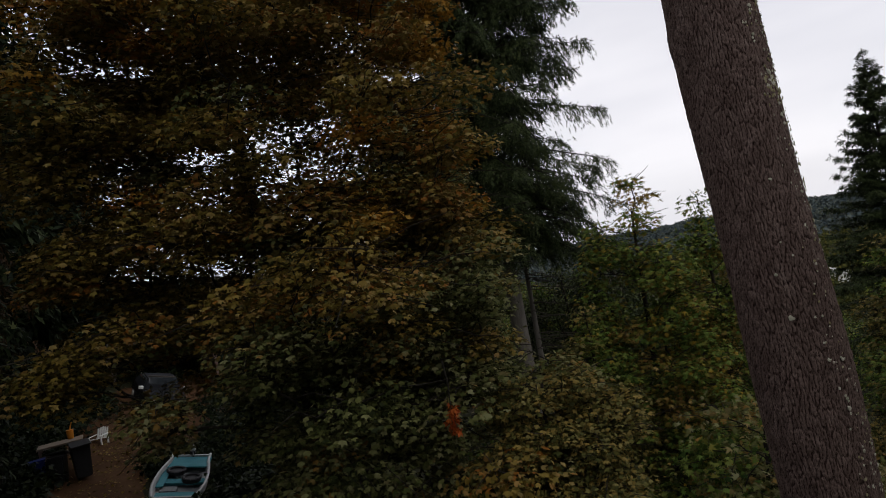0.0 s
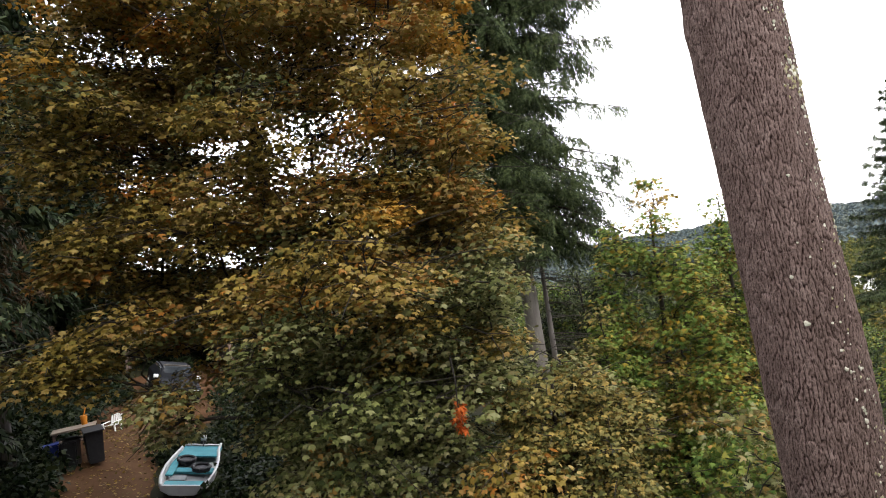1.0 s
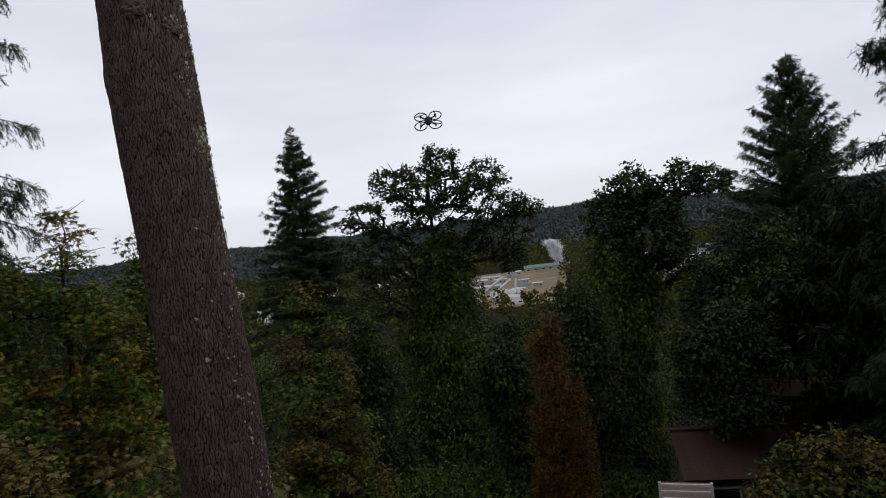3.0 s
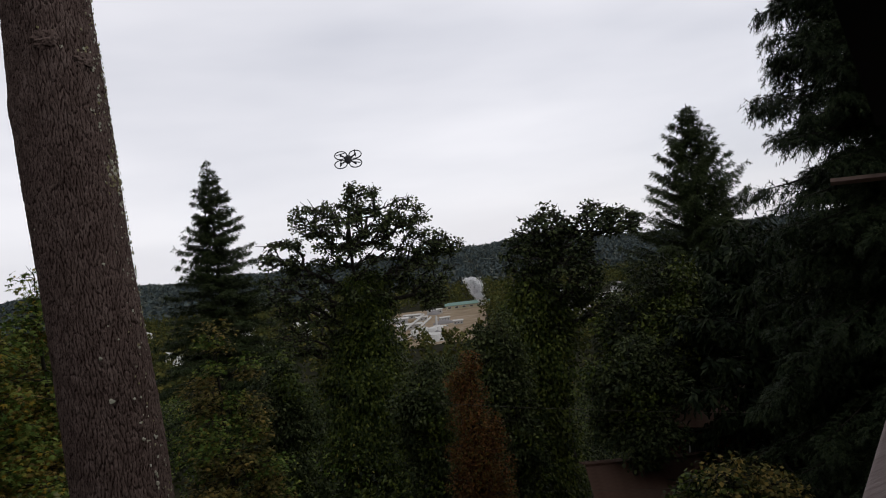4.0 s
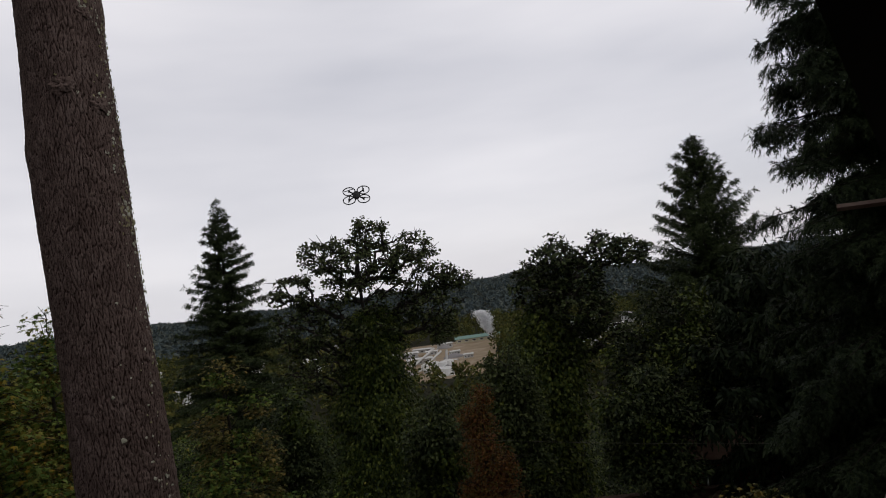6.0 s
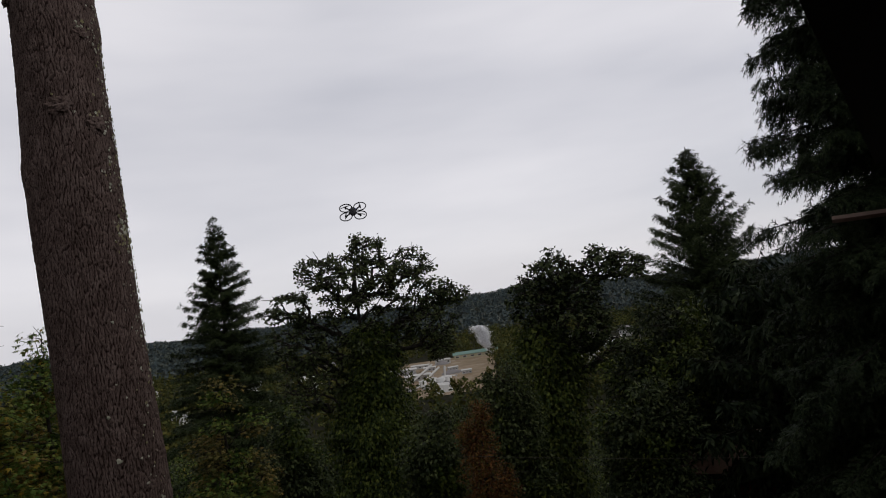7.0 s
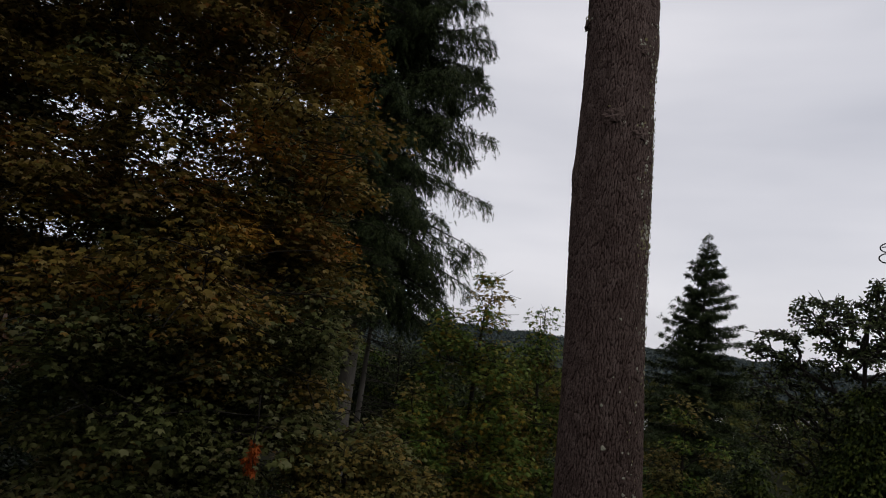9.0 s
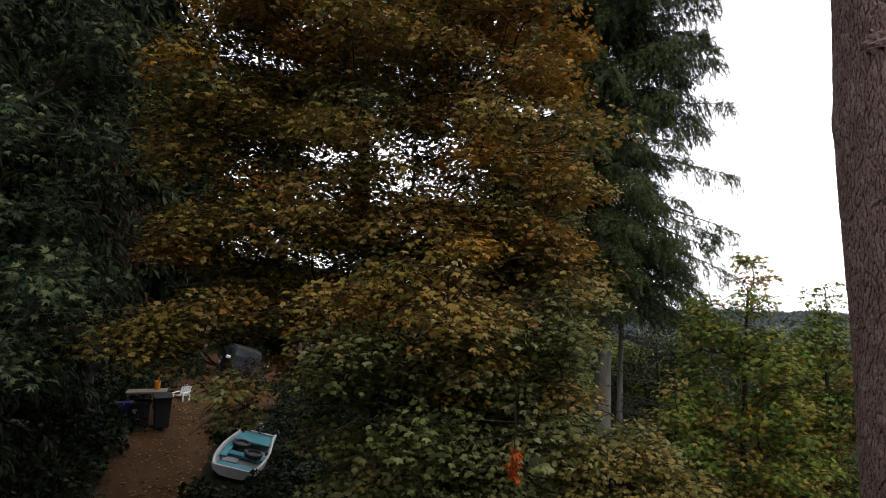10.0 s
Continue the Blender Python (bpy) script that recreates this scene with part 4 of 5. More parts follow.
def woods(name, label, az0, az1, d0, d1, n, quads, leaf, tall, mat, seed, avoid=None):
    """Far trees: each a loose heap of leaf masses on the ground."""
    rng = np.random.default_rng(seed)
    az = rng.uniform(az0, az1, n)
    d = np.sqrt(rng.uniform(d0 * d0, d1 * d1, n))
    if avoid is not None:
        k = ~avoid(az, d)
        az, d = az[k], d[k]
    x, y = np.sin(np.radians(az)) * d, np.cos(np.radians(az)) * d
    h = tall * rng.uniform(0.55, 1.25, len(x))
    slim = rng.random(len(x)) < 0.3
    z = land(x, y)
    m = len(x)
    s = rng.random((m, quads))
    a = rng.random((m, quads)) * 6.28
    wide = np.where(slim[:, None], 0.24 * (1.05 - s), 0.42 * np.sqrt(np.clip(1 - (2 * s - 0.9) ** 2, 0.05, 1))) * h[:, None]
    r = wide * np.sqrt(rng.random((m, quads)))
    pos = np.stack([x[:, None] + r * np.cos(a), y[:, None] + r * np.sin(a), z[:, None] + h[:, None] * (0.08 + 0.88 * s)], -1).reshape(-1, 3)
    k = len(pos)
    out = np.stack([np.cos(a), np.sin(a), np.full(a.shape, 0.6)], -1).reshape(-1, 3)
    v, f = leaves(pos, out * 0.5 + rng.normal(size=(k, 3)), out + 0.5 * rng.normal(size=(k, 3)), leaf * rng.uniform(0.6, 1.3, k), LEAF_OVAL)
    tagged(part_np(name, v, f, mat), label, "woods", kind="stuff")


M_FAR_YELLOW = leafy("valley_leaf", [(0.030, 0.040, 0.014), (0.060, 0.066, 0.018), (0.105, 0.090, 0.022)], island=0.6, ob=0.0, rough=0.9, trans=0.1)


def plant_yard(az, d):
    return ((az > 21.5) & (az < 31.0) & (d > 375) & (d < 600)) | ((az > 37) & (az < 52) & (d > 420) & (d < 640) & (np.sin(az * 9) * np.sin(d * 0.11) > -0.2))


woods("valley_trees", "trees on the valley floor turning yellow", -8, 62, 250, 820, 1700, 72, 2.5, 15, M_FAR_YELLOW, 71, plant_yard)
woods("far_hill_woods", "wooded hills across the valley, haze tinted into their colour", -25, 66, 800, 2500, 8000, 26, 6.5, 20, M_HAZED_WOOD, 72)


def yard():
    bm = bmesh.new()
    rows = []
    for d in np.linspace(380, 600, 8):
        rows.append([bm.verts.new((*spot(a, d).xy, ground_at(*spot(a, d).xy) + 0.35)) for a in np.linspace(21.8, 31.2, 10)])
    for r0, r1 in zip(rows, rows[1:]):
        for i in range(9):
            bm.faces.new((r0[i], r0[i + 1], r1[i + 1], r1[i]))
    tagged(part("pavement", bm, M_TAN), "bare tan works yard on the valley floor", "yard", kind="structure")


yard()


def gable(name, label, place, turn, size, wall, roof, group="", windows=3, rise=0.25, category="house"):
    """A plain gabled building with windows in its long side and a roof that overhangs."""
    w, dpt, h = size
    t = thing(name, place, label, category, group, turn=turn)
    bm = add_box(bmesh.new(), (-w / 2, -dpt / 2, -1.5), (w / 2, dpt / 2, h))
    top = h + dpt * rise
    for x in (-w / 2, w / 2):
        a, b, c = bm.verts.new((x, -dpt / 2, h)), bm.verts.new((x, dpt / 2, h)), bm.verts.new((x, 0, top))
        bm.faces.new((a, b, c))
    part("wall", bm, wall, t)
    o, th = 0.05 * dpt + 0.3, 0.03 * h + 0.1
    bm = bmesh.new()
    for s in (-1, 1):
        pts = [(s * (dpt / 2 + o), h - o * rise * 2), (0, top + 0.02)]
        vs = [bm.verts.new((x, y, z + k)) for k in (0, th) for x in (-w / 2 - o, w / 2 + o) for y, z in pts]
        for q in ((0, 1, 3, 2), (4, 6, 7, 5), (0, 4, 5, 1), (2, 3, 7, 6), (0, 2, 6, 4), (1, 5, 7, 3)):
            bm.faces.new([vs[i] for i in q])
    bmesh.ops.recalc_face_normals(bm, faces=bm.faces)
    part("roof", bm, roof, t)
    for i in range(windows):
        x = -w / 2 + w * (i + 0.5) / windows
        ww, wh = min(w / windows * 0.5, 0.16 * w), h * 0.36
        for s in (-1, 1):
            fr = part("window", add_box(bmesh.new(), (x - ww / 2, s * dpt / 2 - 0.06, h * 0.35), (x + ww / 2, s * dpt / 2 + 0.06, h * 0.35 + wh)), M_WHITE, t)
            part("pane", add_box(bmesh.new(), (x - ww * 0.42, s * dpt / 2 - 0.08, h * 0.38), (x + ww * 0.42, s * dpt / 2 + 0.08, h * 0.32 + wh)), M_GLASS, fr)
    return t


def on_land(az, d, dz=0.0):
    p = spot(az, d)
    return (p.x, p.y, ground_at(p.x, p.y) + dz)


gable("works_shed", "long works shed with a green metal roof", on_land(29.6, 585), -29, (40, 10, 4), M_CREAM, M_GREENROOF, "works buildings", 6, 0.2, "building")
for az, d, sz, tn in ((24.2, 470, (24, 12, 5), -20), (27.0, 445, (12, 8, 4), -50), (25.0, 415, (9, 6, 3), 10), (24.6, 545, (20, 9, 4), -40), (26.6, 560, (16, 9, 5), -5), (28.6, 470, (9, 7, 4), -25), (26.0, 400, (15, 9, 6), -35), (22.9, 520, (30, 12, 5), -24), (25.4, 520, (12, 9, 4), -30), (27.4, 500, (10, 7, 4), -10)):
    gable("works_building", "pale flat-sided works building in the yard", on_land(az, d), tn, tuple(0.75 * q for q in sz), M_PALE if d > 410 else M_CREAM, M_PALE, "works buildings", 3, 0.08, "building")


def tank(az, d, r, h):
    t = thing("storage_tank", on_land(az, d, 0.2), "white round storage tank in the works yard", "tank", "storage tanks")
    bm = add_rod(bmesh.new(), (0, 0, -0.4), (0, 0, h), r, seg=24)
    part("shell", bm, M_WHITE, t)
    part("lid", add_rod(bmesh.new(), (0, 0, h), (0, 0, h + r * 0.25), r, r * 0.15, 24), M_PALE, t)


for az, d, r, h in ((26.2, 430, 3.2, 4), (26.8, 436, 3.2, 4), (25.5, 440, 3.0, 3.6), (26.6, 395, 4.0, 4.5), (25.9, 385, 2.5, 3), (24.6, 430, 2.6, 4)):
    tank(az, d, r, h)


def conveyor(a, b, w):
    t = thing("conveyor", a, "pale covered conveyor sloping across the yard", "conveyor", "conveyors")
    A, B = Vector((0, 0, 0.6)), Vector(b) - Vector(a)
    part("gallery", add_rod(bmesh.new(), A, B, w, seg=4), M_PALE, t)
    for k in (0.35, 0.7):
        p = A.lerp(B, k)
        part("leg", add_rod(bmesh.new(), (p.x, p.y, -0.5), p, 0.3, seg=6), M_PALE, t)


for a, b in (((24.0, 425), (26.2, 455)), ((26.6, 455), (26.7, 458)), ((23.4, 450), (25.6, 480))):
    p, q = on_land(*a), on_land(*b)
    conveyor(p, (q[0], q[1], q[2] + 9), 0.9)

rs = random.Random(5)
for k in range(34):
    az, d = rs.uniform(37.5, 52), rs.uniform(420, 640)
    gable("town_house", "small pale house in the valley town", on_land(az, d), rs.uniform(0, 180), (rs.uniform(9, 16), rs.uniform(7, 10), rs.uniform(3.5, 6)), rs.choice((M_PALE, M_WHITE, M_CREAM)), rs.choice((M_GREYROOF, M_GREYROOF, M_PALE)), "town houses", 3, 0.3)
for k in range(14):
    az, d = rs.uniform(2, 20), rs.uniform(420, 760)
    gable("town_house", "small pale house among valley trees", on_land(az, d), rs.uniform(0, 180), (rs.uniform(10, 22), rs.uniform(8, 12), rs.uniform(4, 6)), rs.choice((M_PALE, M_WHITE)), rs.choice((M_GREYROOF, M_PALE)), "town houses", 3, 0.25)


def steam():
    rng = np.random.default_rng(81)
    p = np.array(on_land(31.0, 560, 4))
    n = 42000
    s = rng.random(n) ** 0.75
    r = (2.2 + 5.0 * s) * np.abs(rng.normal(size=n)) * 0.5
    a = rng.random(n) * 6.28
    swirl = 0.9 * np.sin(s * 11)
    c, sn = math.cos(radians(31)), -math.sin(radians(31))
    side = r * np.cos(a) - 8 * s + swirl
    pos = p + np.stack([side * c + r * np.sin(a) * 0.4, side * sn + r * np.sin(a) * 0.4, s * 24 + rng.normal(size=n) * 0.6], 1)
    keep = rng.random(n) < 1.0 - 0.8 * s ** 0.8
    pos = pos[keep]
    m = len(pos)
    v, f = leaves(pos, rng.normal(size=(m, 3)), rng.normal(size=(m, 3)), rng.uniform(0.45, 0.95, m), LEAF_BROAD)
    tagged(part_np("steam_plume", v, f, M_STEAM), "white steam drifting up from the works yard", "steam", kind="stuff")


steam()


def heap(az, d, r, h, mat, label, seed):
    """A heap of loose material with a slumped, uneven cone."""
    rng = np.random.default_rng(seed)
    t = np.linspace(0, 1, 7)
    a = np.linspace(0, 2 * np.pi, 20, endpoint=False)
    T, A = np.meshgrid(t, a, indexing="ij")
    R = r * T * (1 + 0.12 * np.sin(A * 3 + seed)) + rng.normal(size=T.shape) * 0.15 * r * T * 0.4
    V = np.stack([R * np.cos(A), R * np.sin(A), h * (1 - T) ** 0.85 - 0.8 * (T > 0.99)], -1).reshape(-1, 3)
    i, j = np.meshgrid(np.arange(6), np.arange(20), indexing="ij")
    j2 = (j + 1) % 20
    F = np.stack([i * 20 + j, (i + 1) * 20 + j, (i + 1) * 20 + j2, i * 20 + j2], -1).reshape(-1, 4)
    ob = part_np("gravel_mound", V, F, mat, smooth=True)
    ob.location = on_land(az, d, 0.4)
    tagged(ob, label, "heap", "gravel heaps")


for k in range(12):
    heap(rs.uniform(22.5, 30.5), rs.uniform(400, 570), rs.uniform(4, 9), rs.uniform(2, 4.5), M_TAN if k % 2 else M_GREYROOF, "tan heap of loose gravel in the works yard" if k % 2 else "grey heap of crushed stone in the works yard", k)


# ---- neighbours' houses below the deck ----
def shingled_house(name, label, az, d, turn, size, eave_z, rise, wall, courses=12):
    """A house with a roof of lapped shingle courses."""
    w, dpt = size
    c = spot(az, d)
    g = min(ground_at(c.x + a, c.y + b) for a in (-4, 0, 4) for b in (-4, 0, 4)) - 0.3
    t = thing(name, (c.x, c.y, g), label, "house", "houses below the deck", turn=turn)
    h = eave_z - g
    top = h + dpt / 2 * rise
    bm = add_box(bmesh.new(), (-w / 2, -dpt / 2, 0), (w / 2, dpt / 2, h))
    for x in (-w / 2, w / 2):
        bm.faces.new([bm.verts.new(q) for q in ((x, -dpt / 2, h), (x, dpt / 2, h), (x, 0, top))])
    part("wall", bm, wall, t)
    o = 0.45
    roof = part("roof", add_box(bmesh.new(), (-w / 2 - o, -0.12, top - 0.02), (w / 2 + o, 0.12, top + 0.08), 0.02), M_BROWNROOF, t)
    L = math.hypot(dpt / 2 + o, (dpt / 2 + o) * rise)
    slope = math.atan(rise)
    for s in (-1, 1):
        me = None
        for k in range(courses):
            m = Matrix.Rotation(0 if s < 0 else math.pi, 4, "Z") @ Matrix.Translation((0, 0, top)) @ Matrix.Rotation(slope, 4, "X")
            if me is None:
                bm = bmesh.new()
                step = L / courses
                add_box(bm, (-w / 2 - o, -step * 1.15, -0.03), (w / 2 + o, 0, 0.0))
                me = bpy.data.meshes.new("shingle_course")
                bm.to_mesh(me); bm.free(); me.materials.append(M_BROWNROOF)
            ob = new("shingle_course", me)
            ob.parent = roof
            ob.matrix_local = m @ pose(0, -k * step, 0.02, 1.8)
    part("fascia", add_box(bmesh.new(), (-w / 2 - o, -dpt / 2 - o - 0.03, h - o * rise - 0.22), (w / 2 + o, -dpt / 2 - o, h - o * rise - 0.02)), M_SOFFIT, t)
    for i in range(3):
        x = -w / 2 + w * (i + 0.5) / 3
        fr = part("window", add_box(bmesh.new(), (x - 0.55, -dpt / 2 - 0.05, h - 1.75), (x + 0.55, -dpt / 2 + 0.05, h - 0.6)), M_WHITE, t)
        part("pane", add_box(bmesh.new(), (x - 0.47, -dpt / 2 - 0.07, h - 1.67), (x + 0.47, -dpt / 2 - 0.03, h - 0.68)), M_GLASS, fr)
    return t


shingled_house("house", "brown-roofed house half hidden by ivy-clad trees", 46.0, 27, -32, (6.0, 4.6), -0.85, 0.30, M_SIDING)
shingled_house("shed", "low brown-roofed lean-to beside the house", 46.5, 21.0, -40, (4.0, 2.6), -1.25, 0.16, M_SIDING, 8)
shingled_house("house", "dark red house with a long pale-edged brown roof", 54, 33, -52, (9.0, 5.0), 0.3, 0.34, M_REDWALL)


def white_railing():
    p = spot(39.6, 20.2, -24.0)
    t = thing("porch_railing", (p.x, p.y, p.z - 0.55), "white painted porch railing with three bars", "railing", turn=-40)
    g = ground_at(p.x, p.y) - p.z + 0.55
    for z in (0.14, 0.36, 0.58):
        part("rail", add_box(bmesh.new(), (-0.75, -0.03, z), (0.75, 0.03, z + 0.07), 0.008), M_WHITE, t)
    for x in (-0.75, 0.75):
        part("post", add_box(bmesh.new(), (x - 0.045, -0.045, g - 0.2), (x + 0.045, 0.045, 0.7), 0.008), M_WHITE, t)
    part("floor_board", add_box(bmesh.new(), (-0.8, -0.02, -0.08), (0.8, 1.6, 0.0)), M_BEAM, t)


white_railing()

# ---- deck ----
U_AZ = 67.0
U = Vector((math.sin(radians(U_AZ)), math.cos(radians(U_AZ)), 0))
N = Vector((-U.y, U.x, 0))
R0 = Vector((1.52, 0.404, 0))


def deck_frame(along, out, z):
    p = R0 + U * along + N * out
    return Vector((p.x, p.y, z))


DECK = Matrix.Translation((R0.x, R0.y, 0)) @ Matrix(((U.x, N.x, 0, 0), (U.y, N.y, 0, 0), (0, 0, 1, 0), (0, 0, 0, 1)))


def deck():
    t = thing("deck_railing", deck_frame(0, 0, 7.7), "pinkish-brown painted deck railing with a flat cap", "railing")
    inv = t.matrix_world.inverted()
    part("rail_cap", add_box(bmesh.new(), (-5.5, -0.15, 8.795), (9.0, 0.0, 8.84), 0.006, inv @ DECK), M_DECK, t)
    part("bottom_rail", add_box(bmesh.new(), (-5.5, -0.10, 7.80), (9.0, -0.05, 7.88), 0.004, inv @ DECK), M_DECK, t)
    for k in range(10):
        x = -5.4 + k * 1.6
        part("post", add_box(bmesh.new(), (x - 0.045, -0.12, 7.5), (x + 0.045, -0.03, 8.795), 0.005, inv @ DECK), M_DECK, t)
    for k in range(96):
        x = -5.3 + k * 0.15
        part("baluster", add_box(bmesh.new(), (x - 0.018, -0.093, 7.88), (x + 0.018, -0.057, 8.795), 0, inv @ DECK), M_DECK, t)
    for k in range(12):
        x = 0.4 + k * 0.65
        part("screw", add_rod(bmesh.new(), inv @ DECK @ Vector((x, -0.075, 8.837)), inv @ DECK @ Vector((x, -0.075, 8.843)), 0.006, seg=8), M_LICHEN, t)
    f = tagged(new("floor"), "brown painted plank deck floor", "floor", kind="structure")
    me = bpy.data.meshes.new("plank")
    bm = add_box(bmesh.new(), (-5.5, -0.07, 7.66), (9.0, 0.07, 7.70), 0, DECK)
    bm.to_mesh(me); bm.free(); me.materials.append(M_DECK)
    for k in range(20):
        ob = new("plank", me)
        ob.parent = f
        ob.matrix_local = Matrix.Translation(-N * (0.08 + 0.146 * k))
    w = part("wall_house", add_box(bmesh.new(), (-5.5, -3.25, ground_at(0, -3) - 1), (9.0, -3.0, 11.2), 0, DECK), M_SIDING)
    tagged(w, "brown house wall behind the deck", "wall", kind="structure")
    for k in range(6):
        x = -5.2 + k * 2.8
        p = part("deck_pier", add_box(bmesh.new(), (x - 0.07, -0.3, -6), (x + 0.07, -0.16, 7.66), 0, DECK), M_BEAM)
        tagged(p, "wooden pier under the deck", "post", "deck piers")
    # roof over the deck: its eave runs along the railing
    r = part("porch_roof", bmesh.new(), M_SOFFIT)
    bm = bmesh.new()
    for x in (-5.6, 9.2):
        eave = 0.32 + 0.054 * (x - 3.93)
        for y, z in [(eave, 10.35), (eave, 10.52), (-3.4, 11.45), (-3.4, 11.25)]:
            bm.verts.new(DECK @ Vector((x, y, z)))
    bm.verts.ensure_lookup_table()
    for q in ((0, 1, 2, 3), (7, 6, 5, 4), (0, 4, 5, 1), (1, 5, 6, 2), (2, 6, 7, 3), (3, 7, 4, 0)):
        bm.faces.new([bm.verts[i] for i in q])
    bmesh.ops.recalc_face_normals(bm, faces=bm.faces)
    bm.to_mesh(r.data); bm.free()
    tagged(r, "near-black roof overhanging the deck, underside shade put into its colour", "roof", kind="structure")
    b = bmesh.new()
    add_rod(b, (4.365, 2.12, 9.49), (4.95, 0.96, 9.46), 0.024, seg=4)
    t = part("porch_beam", b, M_BEAM)
    tagged(t, "weathered brown beam end jutting from the porch post", "beam")
    c = Vector((4.95, 0.96, 0))
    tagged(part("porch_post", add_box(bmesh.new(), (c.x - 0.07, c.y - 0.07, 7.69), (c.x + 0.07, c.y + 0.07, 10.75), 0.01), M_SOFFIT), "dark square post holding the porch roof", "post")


deck()


# ---- drive: boat, bench, chair, car, carport ----
M_AQUA = material("turquoise_deck_paint", [(0.028, 0.145, 0.170), (0.056, 0.230, 0.264)], scale=4, detail=8, rough=0.6)
M_HULL = material("worn_white_gelcoat", [(0.315, 0.323, 0.315), (0.450, 0.458, 0.450)], scale=3, detail=9, rough=0.4)
M_GREYFLOOR = material("grey_boat_floor", [(0.13, 0.14, 0.14), (0.22, 0.23, 0.23)], scale=6, rough=0.8)
M_TABLE = material("weathered_plywood", [(0.13, 0.10, 0.075), (0.22, 0.18, 0.14)], scale=3, detail=8)
M_BLUE = material("blue_plastic", [(0.010, 0.016, 0.10), (0.02, 0.035, 0.17)], scale=4, rough=0.5)
M_ORANGEP = material("orange_plastic", [(0.50, 0.17, 0.02), (0.62, 0.24, 0.03)], scale=4, rough=0.5)
M_CAR = material("dark_car_paint", [(0.006, 0.0065, 0.008), (0.011, 0.012, 0.014)], scale=2, rough=0.7, spec=0.06)


def slope_pose(az, d, heading, up=0.0):
    """A pose on the sloping ground, y along the heading."""
    p = spot(az, d)
    h = radians(heading)
    f = Vector((math.sin(h), math.cos(h), 0))
    r = Vector((f.y, -f.x, 0))
    e = 0.6
    fz = (ground_at(p.x + f.x * e, p.y + f.y * e) - ground_at(p.x - f.x * e, p.y - f.y * e)) / (2 * e)
    rz = (ground_at(p.x + r.x * e, p.y + r.y * e) - ground_at(p.x - r.x * e, p.y - r.y * e)) / (2 * e)
    f = Vector((f.x, f.y, fz)).normalized()
    r = Vector((r.x, r.y, rz))
    r = (r - f * r.dot(f)).normalized()
    u = r.cross(f)
    m = Matrix((r, f, u)).transposed().to_4x4()
    return Matrix.Translation((p.x, p.y, ground_at(p.x, p.y) + 0.05 + up)) @ m


